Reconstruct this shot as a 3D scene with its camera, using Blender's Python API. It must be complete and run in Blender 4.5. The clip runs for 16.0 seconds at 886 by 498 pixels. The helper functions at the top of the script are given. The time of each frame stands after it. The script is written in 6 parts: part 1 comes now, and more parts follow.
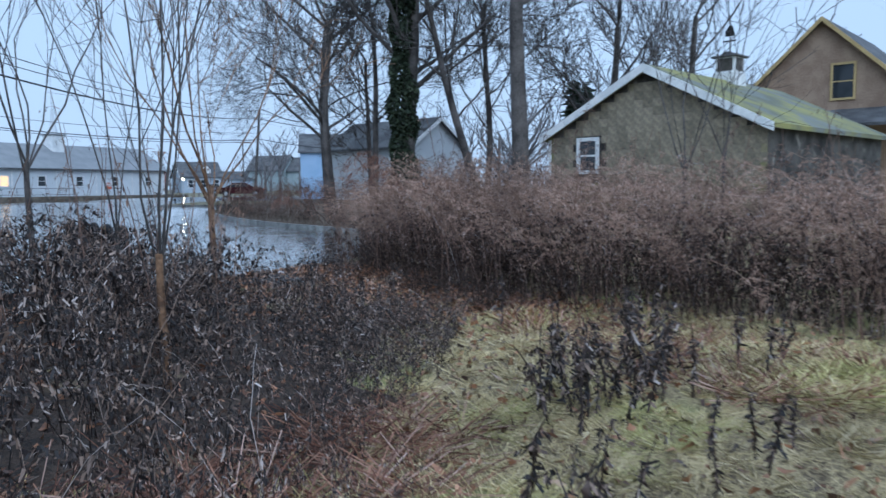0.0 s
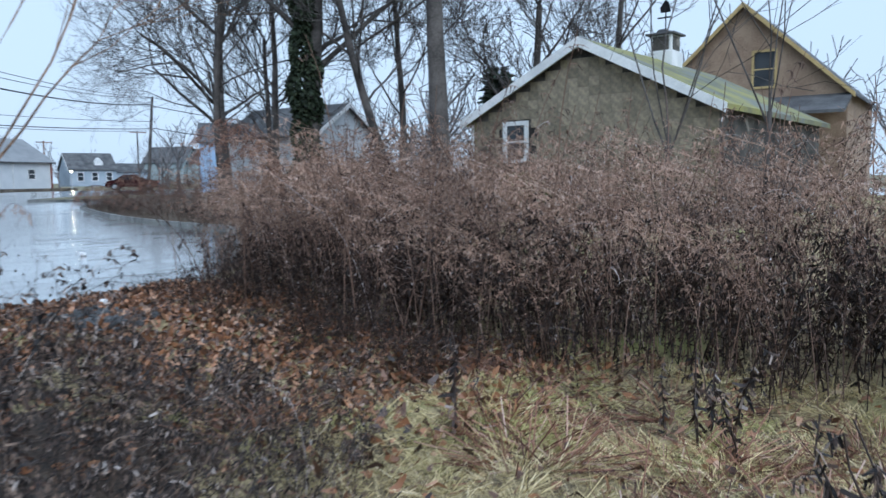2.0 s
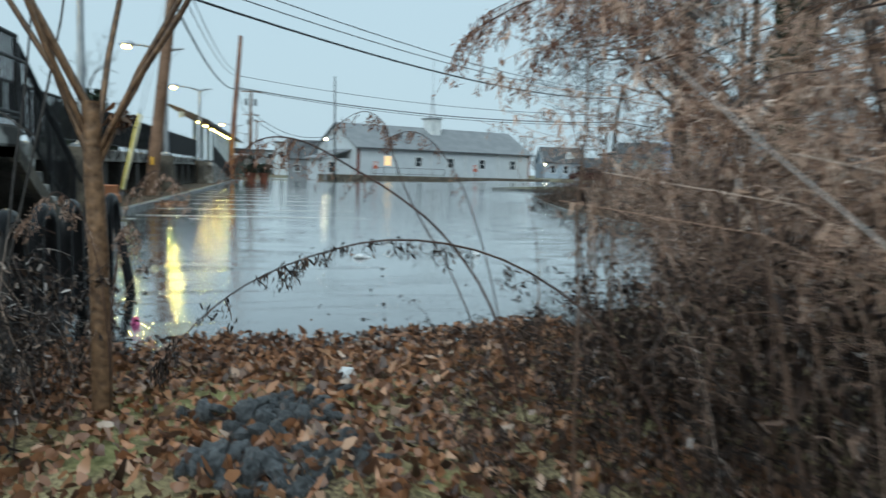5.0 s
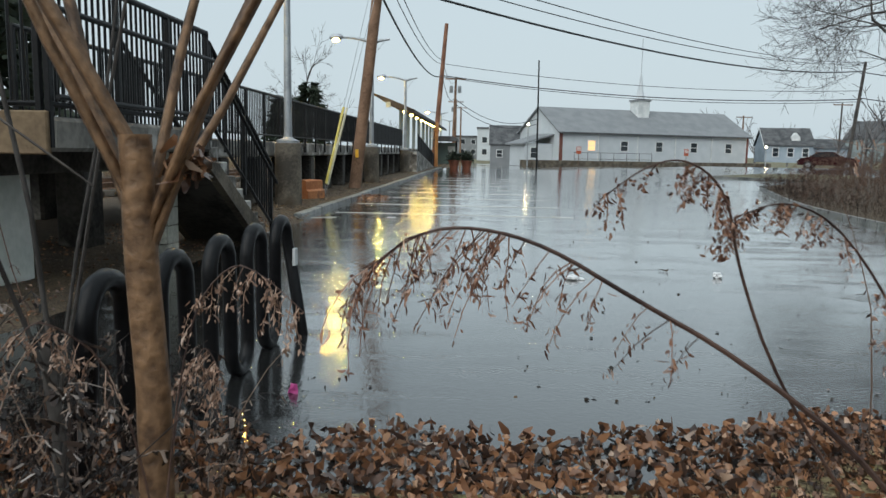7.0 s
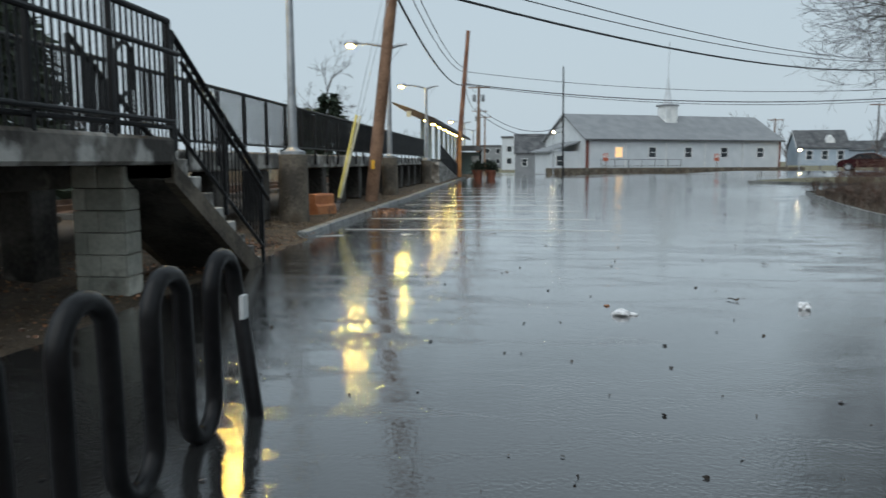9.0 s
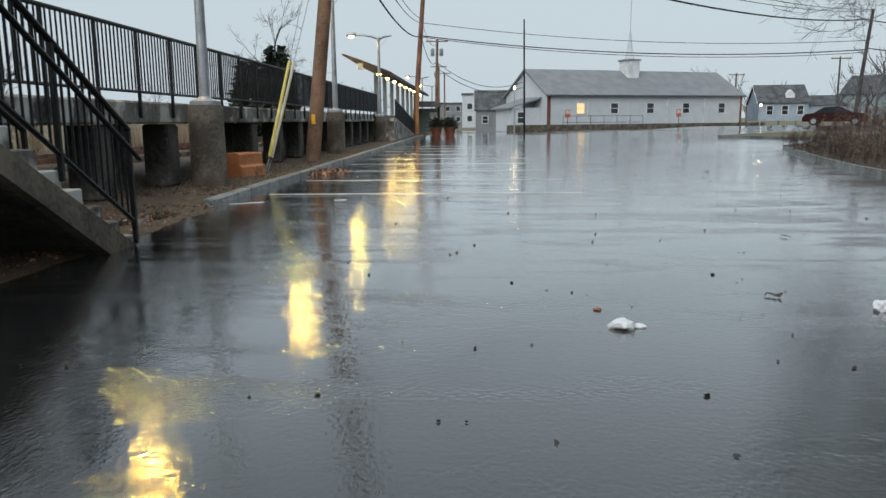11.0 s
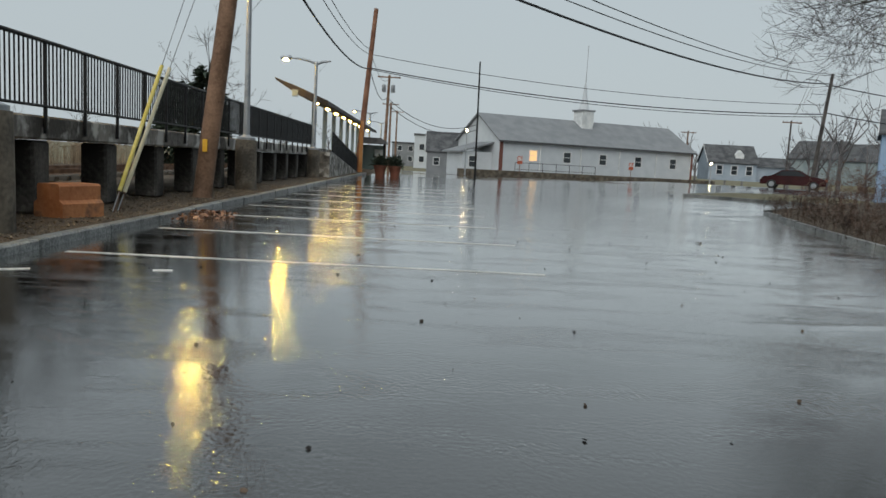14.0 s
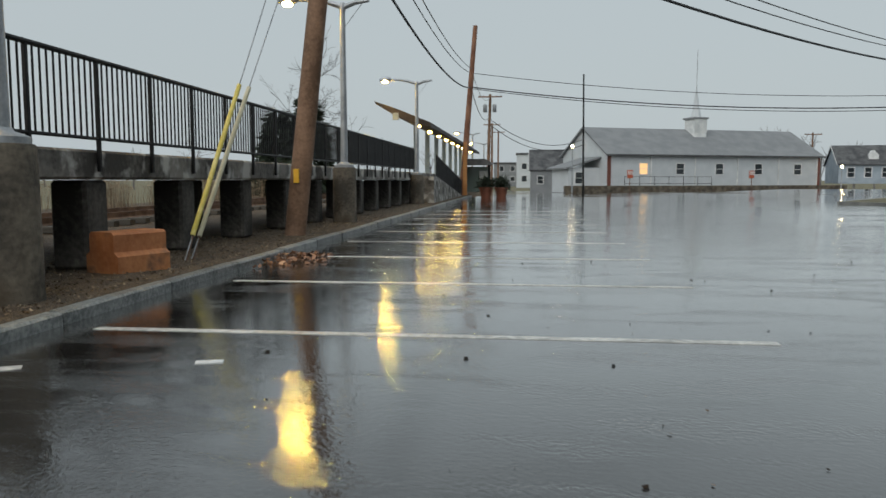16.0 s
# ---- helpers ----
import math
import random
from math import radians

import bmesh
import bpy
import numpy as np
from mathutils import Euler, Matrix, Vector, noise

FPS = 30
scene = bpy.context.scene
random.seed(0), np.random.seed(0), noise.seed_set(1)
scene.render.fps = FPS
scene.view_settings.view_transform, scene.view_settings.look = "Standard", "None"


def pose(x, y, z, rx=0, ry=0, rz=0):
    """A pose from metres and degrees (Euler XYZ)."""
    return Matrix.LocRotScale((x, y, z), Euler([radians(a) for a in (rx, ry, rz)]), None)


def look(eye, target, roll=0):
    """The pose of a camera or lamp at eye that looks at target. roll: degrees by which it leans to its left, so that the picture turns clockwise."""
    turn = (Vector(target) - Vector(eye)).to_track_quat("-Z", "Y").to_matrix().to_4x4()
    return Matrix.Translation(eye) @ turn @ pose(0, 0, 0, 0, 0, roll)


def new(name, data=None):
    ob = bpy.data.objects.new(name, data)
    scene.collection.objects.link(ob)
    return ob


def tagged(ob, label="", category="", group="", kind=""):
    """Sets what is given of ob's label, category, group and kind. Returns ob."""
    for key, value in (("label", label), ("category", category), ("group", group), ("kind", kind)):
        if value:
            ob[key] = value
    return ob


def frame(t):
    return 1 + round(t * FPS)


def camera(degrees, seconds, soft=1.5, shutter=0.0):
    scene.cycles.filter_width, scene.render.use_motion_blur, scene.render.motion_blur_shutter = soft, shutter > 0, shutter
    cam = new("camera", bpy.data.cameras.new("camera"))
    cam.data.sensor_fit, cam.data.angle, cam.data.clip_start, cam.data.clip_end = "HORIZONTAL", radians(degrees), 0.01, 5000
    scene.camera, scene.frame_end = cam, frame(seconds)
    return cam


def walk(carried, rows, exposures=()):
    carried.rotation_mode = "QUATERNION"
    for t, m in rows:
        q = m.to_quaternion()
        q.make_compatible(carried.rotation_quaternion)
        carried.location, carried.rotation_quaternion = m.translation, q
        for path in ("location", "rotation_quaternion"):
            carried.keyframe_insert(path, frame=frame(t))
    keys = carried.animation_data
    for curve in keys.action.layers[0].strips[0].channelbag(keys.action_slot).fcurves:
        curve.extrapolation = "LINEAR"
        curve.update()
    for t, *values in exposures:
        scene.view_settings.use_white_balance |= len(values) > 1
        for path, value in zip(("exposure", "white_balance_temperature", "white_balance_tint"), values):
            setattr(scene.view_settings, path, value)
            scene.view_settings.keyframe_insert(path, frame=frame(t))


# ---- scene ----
cam = camera(61.3, 16.0, shutter=0.3)
PATH = [
    (0, (-1.17, -22.861, 1.31), (0.105, -21.329, 1.144), -0.5),
    (0.5, (-0.774, -22.313, 1.293), (0.402, -20.702, 1.139), -0.2),
    (1, (-0.303, -21.729, 1.289), (0.867, -20.116, 1.119), 0.0),
    (1.5, (0.236, -21.132, 1.257), (1.589, -19.67, 1.073), -0.4),
    (2, (0.783, -20.618, 1.244), (2.228, -19.248, 1.057), -0.6),
    (2.5, (1.292, -20.18, 1.239), (2.854, -18.943, 1.057), 0.8),
    (3, (1.812, -19.752, 1.246), (3.233, -18.352, 1.105), -2.3),
    (3.5, (2.326, -19.132, 1.158), (3.62, -17.617, 0.991), -0.3),
    (4, (2.919, -18.255, 1.199), (3.849, -16.495, 1.002), -1.0),
    (4.5, (3.023, -17.866, 1.159), (3.7, -15.995, 0.96), 1.2),
    (5, (3.144, -17.324, 1.119), (3.566, -15.38, 0.915), 1.7),
    (5.2, (3.185, -17.046, 1.116), (3.425, -15.071, 0.911), 1.0),
    (7.3, (3.146, -15.589, 1.355), (3.03, -13.609, 1.094), 1.4),
    (7.5, (3.109, -15.464, 1.363), (2.971, -13.485, 1.11), 1.5),
    (8, (3.097, -15.127, 1.306), (2.773, -13.157, 1.178), -0.2),
    (8.5, (3.156, -14.651, 1.312), (2.797, -12.689, 1.17), -0.4),
    (9, (3.171, -14.174, 1.293), (2.995, -12.195, 1.061), -0.1),
    (9.2, (3.178, -14.022, 1.302), (3.075, -12.04, 1.053), -0.3),
    (11.3, (3.279, -11.617, 1.153), (3.204, -9.648, 0.81), -0.5),
    (11.5, (3.251, -11.402, 1.159), (3.141, -9.434, 0.82), -0.3),
    (12, (3.314, -10.664, 1.151), (3.456, -8.69, 0.862), 0.8),
    (12.5, (3.454, -9.996, 1.17), (3.631, -8.015, 0.961), -0.6),
    (13, (3.537, -9.216, 1.156), (3.666, -7.229, 0.97), 1.7),
    (13.5, (3.675, -8.539, 1.14), (3.771, -6.554, 0.917), 2.8),
    (14, (3.699, -7.858, 1.142), (3.762, -5.872, 0.91), 3.1),
    (14.5, (3.667, -7.245, 1.126), (3.634, -5.261, 0.879), 2.5),
    (15, (3.563, -6.595, 1.128), (3.442, -4.615, 0.877), 1.8),
    (15.5, (3.442, -5.955, 1.122), (3.298, -3.972, 0.904), 1.0),
    (16, (3.286, -5.343, 1.136), (3.069, -3.363, 0.952), 0.0),
]
walk(cam, [(t, look(eye, target, roll)) for t, eye, target, roll in PATH],
     exposures=[(0.0, 0.38, 4850, 9), (1.5, 0.4, 5100, 9), (2.5, 0.75, 5250, 8), (3.0, 0.55, 5000, 5), (3.5, 0.45, 5150, 2), (4.0, 0.45, 5300, -1), (4.4, 0.08, 5250, -2), (5.2, 0.30, 5700, -3), (7.3, 0.3, 6150, 6), (7.7, 0.25, 6100, 5), (8.5, 0.08, 5950, 4), (9.2, 0.15, 6000, 7), (11.6, 0.22, 6200, 8), (12.6, 0.06, 6250, 8), (13.0, -0.06, 6300, 8), (13.6, -0.05, 6350, 8), (16.0, -0.06, 6450, 8)])

# ---- world and sun ----
world = bpy.data.worlds.new("overcast_sky")
scene.world = world
world.use_nodes = True
wn, wl = world.node_tree.nodes, world.node_tree.links
sky = wn.new("ShaderNodeTexSky")
sky.sky_type = "NISHITA"
sky.sun_disc = False
sky.sun_elevation, sky.sun_rotation = radians(28), radians(200)
sky.air_density, sky.dust_density = 1.5, 4.0
wmix = wn.new("ShaderNodeMix")
wmix.data_type = "RGBA"
wmix.inputs[0].default_value = 0.93
wl.new(sky.outputs[0], wmix.inputs[6])
wmix.inputs[7].default_value = (5.2, 5.75, 6.05, 1)
bg = wn["Background"]
bg.inputs[1].default_value = 0.10
wl.new(wmix.outputs[2], bg.inputs[0])

sun_data = bpy.data.lights.new("sun", "SUN")
sun_data.energy, sun_data.angle, sun_data.color = 1.4, radians(70), (1.0, 0.97, 0.93)
sun = new("sun", sun_data)
sun.matrix_world = look((-20, -40, 50), (0, 0, 0))


# ---- materials ----
def mat(name, c1, c2, scale=6.0, rough=0.8, bump=0.25, coarse=0.7, metal=0.0, island=False, rnd=0.0, spec=0.4, glow=0.0, stain=None):
    m = bpy.data.materials.new(name)
    m.use_nodes = True
    n, l = m.node_tree.nodes, m.node_tree.links
    b = n["Principled BSDF"]
    b.inputs["Roughness"].default_value, b.inputs["Metallic"].default_value = rough, metal
    b.inputs["Specular IOR Level"].default_value = spec
    tc = n.new("ShaderNodeTexCoord")
    fine = n.new("ShaderNodeTexNoise")
    fine.inputs["Scale"].default_value, fine.inputs["Detail"].default_value = scale * 6, 5
    big = n.new("ShaderNodeTexNoise")
    big.inputs["Scale"].default_value, big.inputs["Detail"].default_value = scale * 0.5, 4
    l.new(tc.outputs["Object"], fine.inputs["Vector"])
    l.new(tc.outputs["Object"], big.inputs["Vector"])
    mix = n.new("ShaderNodeMix")
    mix.data_type = "RGBA"
    mix.inputs[6].default_value, mix.inputs[7].default_value = (*c1, 1), (*c2, 1)
    ramp = n.new("ShaderNodeMapRange")
    ramp.inputs[1].default_value, ramp.inputs[2].default_value = 0.4, 0.6
    add = n.new("ShaderNodeMath")
    add.operation = "MULTIPLY_ADD"
    l.new(big.outputs[0], add.inputs[0])
    add.inputs[1].default_value = coarse
    sc = n.new("ShaderNodeMath")
    sc.operation = "MULTIPLY"
    l.new(fine.outputs[0], sc.inputs[0])
    sc.inputs[1].default_value = 1 - coarse
    l.new(sc.outputs[0], add.inputs[2])
    l.new(add.outputs[0], ramp.inputs[0])
    l.new(ramp.outputs[0], mix.inputs[0])
    last = mix.outputs[2]
    if stain:
        sn = n.new("ShaderNodeTexNoise")
        sn.inputs["Scale"].default_value, sn.inputs["Detail"].default_value = stain[1], 6
        l.new(tc.outputs["Object"], sn.inputs["Vector"])
        sr = n.new("ShaderNodeMapRange")
        sr.inputs[1].default_value, sr.inputs[2].default_value = stain[2], stain[2] + 0.1
        l.new(sn.outputs[0], sr.inputs[0])
        sm = n.new("ShaderNodeMix")
        sm.data_type = "RGBA"
        l.new(sr.outputs[0], sm.inputs[0])
        l.new(last, sm.inputs[6])
        sm.inputs[7].default_value = (*stain[0], 1)
        last = sm.outputs[2]
    if rnd:
        oi = n.new("ShaderNodeObjectInfo")
        mr = n.new("ShaderNodeMapRange")
        mr.inputs[3].default_value, mr.inputs[4].default_value = 1 - rnd, 1 + rnd
        l.new(oi.outputs["Random"], mr.inputs[0])
        hs = n.new("ShaderNodeHueSaturation")
        l.new(mr.outputs[0], hs.inputs["Value"])
        l.new(last, hs.inputs["Color"])
        last = hs.outputs[0]
    l.new(last, b.inputs["Base Color"])
    if bump:
        bp = n.new("ShaderNodeBump")
        bp.inputs["Strength"].default_value, bp.inputs["Distance"].default_value = bump, 0.02
        l.new(fine.outputs[0], bp.inputs["Height"])
        l.new(bp.outputs[0], b.inputs["Normal"])
    return m


def leafy(name, stops, rough=0.7, spec=0.3, tint=None):
    """Colour by piece: a ramp over Random Per Island; tint greens it in drifts."""
    m = bpy.data.materials.new(name)
    m.use_nodes = True
    n, l = m.node_tree.nodes, m.node_tree.links
    b = n["Principled BSDF"]
    b.inputs["Roughness"].default_value = rough
    b.inputs["Specular IOR Level"].default_value = spec
    ge = n.new("ShaderNodeNewGeometry")
    rp = n.new("ShaderNodeValToRGB")
    while len(rp.color_ramp.elements) < len(stops):
        rp.color_ramp.elements.new(0.5)
    for e, (p, c) in zip(rp.color_ramp.elements, stops):
        e.position, e.color = p, (*c, 1)
    l.new(ge.outputs["Random Per Island"], rp.inputs[0])
    tc = n.new("ShaderNodeTexCoord")
    no = n.new("ShaderNodeTexNoise")
    no.inputs["Scale"].default_value, no.inputs["Detail"].default_value = 0.9, 3
    l.new(tc.outputs["Object"], no.inputs["Vector"])
    mr = n.new("ShaderNodeMapRange")
    mr.inputs[1].default_value, mr.inputs[2].default_value, mr.inputs[3].default_value, mr.inputs[4].default_value = 0.3, 0.7, 0.65, 1.35
    l.new(no.outputs[0], mr.inputs[0])
    hs = n.new("ShaderNodeHueSaturation")
    l.new(mr.outputs[0], hs.inputs["Value"])
    shade = rp.outputs[0]
    if tint:
        drift = n.new("ShaderNodeTexNoise")
        drift.inputs["Scale"].default_value, drift.inputs["Detail"].default_value = 1.6, 3
        l.new(tc.outputs["Object"], drift.inputs["Vector"])
        amount = n.new("ShaderNodeMapRange")
        amount.inputs[1].default_value, amount.inputs[2].default_value, amount.inputs[4].default_value = 0.5, 0.66, 0.65
        l.new(drift.outputs[0], amount.inputs[0])
        green = n.new("ShaderNodeMix")
        green.data_type = "RGBA"
        l.new(amount.outputs[0], green.inputs[0])
        l.new(shade, green.inputs[6])
        green.inputs[7].default_value = (*tint, 1)
        shade = green.outputs[2]
    l.new(shade, hs.inputs["Color"])
    l.new(hs.outputs[0], b.inputs["Base Color"])
    return m


def glow(name, colour, strength):
    m = bpy.data.materials.new(name)
    m.use_nodes = True
    b = m.node_tree.nodes["Principled BSDF"]
    b.inputs["Base Color"].default_value = (*colour, 1)
    b.inputs["Emission Color"].default_value = (*colour, 1)
    b.inputs["Emission Strength"].default_value = strength
    return m


def wet_asphalt():
    m = bpy.data.materials.new("wet_asphalt")
    m.use_nodes = True
    n, l = m.node_tree.nodes, m.node_tree.links
    b = n["Principled BSDF"]
    tc = n.new("ShaderNodeTexCoord")

    def nz(scale, detail, stretch=None, dist=0.0):
        x = n.new("ShaderNodeTexNoise")
        x.inputs["Scale"].default_value, x.inputs["Detail"].default_value, x.inputs["Distortion"].default_value = scale, detail, dist
        if stretch:
            mp = n.new("ShaderNodeMapping")
            mp.inputs["Scale"].default_value = stretch
            l.new(tc.outputs["Object"], mp.inputs[0])
            l.new(mp.outputs[0], x.inputs["Vector"])
        else:
            l.new(tc.outputs["Object"], x.inputs["Vector"])
        return x.outputs[0]

    def rng(src, a, c, lo, hi):
        r = n.new("ShaderNodeMapRange")
        for i, v in enumerate((a, c, lo, hi)):
            r.inputs[i + 1].default_value = v
        l.new(src, r.inputs[0])
        return r.outputs[0]

    grain, patch, wide = nz(90, 4), nz(0.7, 5, dist=0.6), nz(0.16, 4, dist=0.8)
    mix = n.new("ShaderNodeMix")
    mix.data_type = "RGBA"
    mix.inputs[6].default_value, mix.inputs[7].default_value = (0.006, 0.0061, 0.0062, 1), (0.036, 0.036, 0.036, 1)
    l.new(rng(grain, 0.3, 0.7, 0.1, 1.0), mix.inputs[0])
    l.new(mix.outputs[2], b.inputs["Base Color"])
    wet = n.new("ShaderNodeMath")
    wet.operation = "ADD"
    l.new(rng(patch, 0.45, 0.62, 0.0, 0.02), wet.inputs[0])
    l.new(rng(wide, 0.48, 0.62, 0.004, 0.02), wet.inputs[1])
    l.new(wet.outputs[0], b.inputs["Roughness"])
    b.inputs["IOR"].default_value = 1.6
    b.inputs["Coat Weight"].default_value, b.inputs["Coat Roughness"].default_value, b.inputs["Coat IOR"].default_value = 1.0, 0.01, 1.38
    ripple = nz(5.0, 3, (0.7, 1.6, 1.0), 0.4)
    fine = nz(36, 5, dist=0.5)
    sheet = nz(1.1, 3, (0.5, 1.9, 1.0), 1.2)
    b1 = n.new("ShaderNodeBump")
    b1.inputs["Strength"].default_value, b1.inputs["Distance"].default_value = 0.010, 0.05
    l.new(ripple, b1.inputs["Height"])
    b2 = n.new("ShaderNodeBump")
    b2.inputs["Distance"].default_value = 0.02
    l.new(rng(sheet, 0.47, 0.70, 0.065, 0.27), b2.inputs["Strength"])
    l.new(fine, b2.inputs["Height"])
    l.new(b1.outputs[0], b2.inputs["Normal"])
    l.new(b2.outputs[0], b.inputs["Normal"])
    l.new(b2.outputs[0], b.inputs["Coat Normal"])
    return m


def glass(name, colour=(0.03, 0.035, 0.04)):
    m = bpy.data.materials.new(name)
    m.use_nodes = True
    b = m.node_tree.nodes["Principled BSDF"]
    b.inputs["Base Color"].default_value = (*colour, 1)
    b.inputs["Roughness"].default_value = 0.05
    return m


ASPHALT = wet_asphalt()
SOIL = mat("soil", (0.06, 0.045, 0.035), (0.17, 0.13, 0.10), 4, 0.9, 0.6)
MOULD = mat("dark_leaf_mould", (0.014, 0.011, 0.009), (0.085, 0.058, 0.040), 9, 0.8, 0.9, 0.35, stain=((0.17, 0.13, 0.08), 2.2, 0.60))
THATCH = mat("matted_thatch", (0.07, 0.05, 0.03), (0.42, 0.34, 0.18), 9, 0.9, 0.9, 0.45, stain=((0.30, 0.30, 0.11), 0.9, 0.54))
VERGE = mat("gravel_mulch", (0.03, 0.022, 0.016), (0.17, 0.125, 0.08), 14, 0.8, 1.0, 0.25)
FIELD = mat("winter_turf", (0.10, 0.09, 0.05), (0.22, 0.20, 0.12), 2, 0.9, 0.4)
GRANITE = mat("granite", (0.09, 0.10, 0.10), (0.30, 0.31, 0.30), 4, 0.4, 0.4, 0.55, rnd=0.3)
CONCRETE = mat("stained_concrete", (0.045, 0.04, 0.035), (0.24, 0.225, 0.20), 2.2, 0.65, 0.5, 0.75, stain=((0.50, 0.49, 0.46), 2.3, 0.51))
BASE = mat("weathered_concrete", (0.05, 0.042, 0.032), (0.18, 0.152, 0.115), 3, 0.7, 0.5, 0.7, stain=((0.09, 0.068, 0.045), 1.2, 0.55))
# Concrete darkened by putting the shade under deck and stair into its colour.
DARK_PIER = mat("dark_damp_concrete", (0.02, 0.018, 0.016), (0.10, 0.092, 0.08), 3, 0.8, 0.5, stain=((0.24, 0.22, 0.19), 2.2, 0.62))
BLOCK = mat("pale_block", (0.40, 0.40, 0.34), (0.62, 0.61, 0.53), 4, 0.8, 0.4, rnd=0.22, stain=((0.12, 0.11, 0.09), 1.6, 0.60))
WHITE_PIER = mat("pale_render", (0.62, 0.66, 0.61), (0.84, 0.86, 0.82), 2, 0.7, 0.3, stain=((0.40, 0.42, 0.30), 2.0, 0.60))
BLACK = mat("black_paint", (0.004, 0.0043, 0.005), (0.012, 0.0125, 0.014), 6, 0.45, 0.06, spec=0.2)
RACK = mat("worn_black_rack", (0.004, 0.004, 0.005), (0.012, 0.012, 0.013), 4, 0.34, 0.08, spec=0.22)
STEEL = mat("galvanised_steel", (0.30, 0.32, 0.34), (0.46, 0.48, 0.50), 5, 0.45, 0.1, metal=0.6)
RUST = mat("rusty_rail", (0.10, 0.06, 0.04), (0.22, 0.14, 0.10), 6, 0.6, 0.3)
POLEWOOD = mat("creosoted_wood", (0.13, 0.075, 0.045), (0.28, 0.17, 0.11), 3, 0.75, 0.5)
REDPOLE = mat("reddish_pole_wood", (0.17, 0.075, 0.045), (0.30, 0.15, 0.09), 3, 0.75, 0.4)
YELLOW = mat("yellow_plastic", (0.60, 0.50, 0.10), (0.75, 0.68, 0.28), 6, 0.5, 0.1)
ORANGE = mat("orange_paint", (0.36, 0.13, 0.05), (0.55, 0.24, 0.10), 3, 0.6, 0.3, stain=((0.20, 0.10, 0.06), 2.5, 0.58))
TAGC = mat("amber_plate", (0.80, 0.42, 0.03), (0.85, 0.5, 0.05), 6, 0.5, 0.0)
WHITE = mat("white_paint", (0.62, 0.64, 0.64), (0.80, 0.81, 0.80), 3, 0.6, 0.1)
LINE = mat("worn_line_paint", (0.30, 0.30, 0.29), (0.75, 0.75, 0.72), 3, 0.35, 0.15, 0.5)
CABLE = mat("cable_rubber", (0.02, 0.02, 0.022), (0.04, 0.04, 0.042), 4, 0.6, 0.0)
SIDING = mat("pale_siding", (0.54, 0.575, 0.60), (0.60, 0.63, 0.655), 1.5, 0.6, 0.1)
ROOFG = mat("grey_shingles", (0.195, 0.205, 0.215), (0.245, 0.255, 0.265), 1.2, 0.7, 0.3)
ROOFD = mat("dark_shingles", (0.05, 0.052, 0.056), (0.12, 0.122, 0.126), 2, 0.75, 0.3)
MOSS = mat("mossy_shingles", (0.13, 0.135, 0.10), (0.27, 0.26, 0.09), 1.2, 0.85, 0.5, 0.8, stain=((0.17, 0.18, 0.16), 0.8, 0.54))
SHINGLE = mat("weathered_wood_shingles", (0.17, 0.15, 0.115), (0.34, 0.29, 0.19), 1.6, 0.85, 0.5, 0.6, rnd=0.24, stain=((0.21, 0.21, 0.075), 0.7, 0.52))
BROWNSIDE = mat("brown_shingles", (0.24, 0.17, 0.12), (0.36, 0.27, 0.19), 2, 0.85, 0.4)
TRIMY = mat("ochre_trim", (0.40, 0.30, 0.13), (0.52, 0.40, 0.18), 2, 0.7, 0.1)
# Lightened blue: haze over the distance is put into the siding colour.
BLUE = mat("blue_siding", (0.30, 0.43, 0.60), (0.36, 0.49, 0.66), 1.5, 0.6, 0.1)
SAGE = mat("grey_green_siding", (0.25, 0.30, 0.30), (0.34, 0.39, 0.39), 1.5, 0.65, 0.1)
GREYBLUE = mat("grey_blue_siding", (0.30, 0.36, 0.42), (0.40, 0.46, 0.52), 1.5, 0.65, 0.1)
BRICK = mat("dark_red_trim", (0.14, 0.05, 0.04), (0.20, 0.08, 0.06), 3, 0.7, 0.2)
PANE = glass("window_glass")
BARK = mat("grey_bark", (0.042, 0.037, 0.034), (0.125, 0.112, 0.102), 3, 0.85, 0.5)
BARKT = mat("tan_smooth_bark", (0.08, 0.045, 0.025), (0.29, 0.17, 0.09), 5, 0.55, 0.5, 0.5)
# Paler than BARK: a little distance haze is put into the colour.
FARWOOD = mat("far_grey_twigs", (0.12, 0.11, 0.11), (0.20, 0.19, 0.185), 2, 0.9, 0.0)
TERRA = mat("terracotta", (0.14, 0.05, 0.03), (0.24, 0.09, 0.055), 4, 0.7, 0.2)
CARRED = mat("dark_red_car_paint", (0.03, 0.007, 0.009), (0.045, 0.01, 0.012), 2, 0.2, 0.0)
RUBBER = mat("tyre_rubber", (0.015, 0.015, 0.015), (0.03, 0.03, 0.03), 6, 0.8, 0.1)
PLASTIC = mat("white_plastic_film", (0.62, 0.63, 0.64), (0.85, 0.85, 0.85), 6, 0.35, 0.3)
TIMBER = mat("weathered_brown_board", (0.09, 0.06, 0.035), (0.22, 0.155, 0.09), 3, 0.7, 0.4)
PINK = mat("magenta_plastic", (0.45, 0.05, 0.22), (0.55, 0.10, 0.3), 6, 0.5, 0.0)
STONE = mat("blue_grey_stone", (0.035, 0.038, 0.041), (0.13, 0.138, 0.145), 6, 0.4, 0.6, rnd=0.4)
PAPERBAG = mat("brown_wet_cardboard", (0.20, 0.09, 0.05), (0.30, 0.15, 0.08), 6, 0.6, 0.3)
SIGNR = mat("red_orange_sign", (0.45, 0.09, 0.04), (0.55, 0.13, 0.06), 4, 0.5, 0.0)
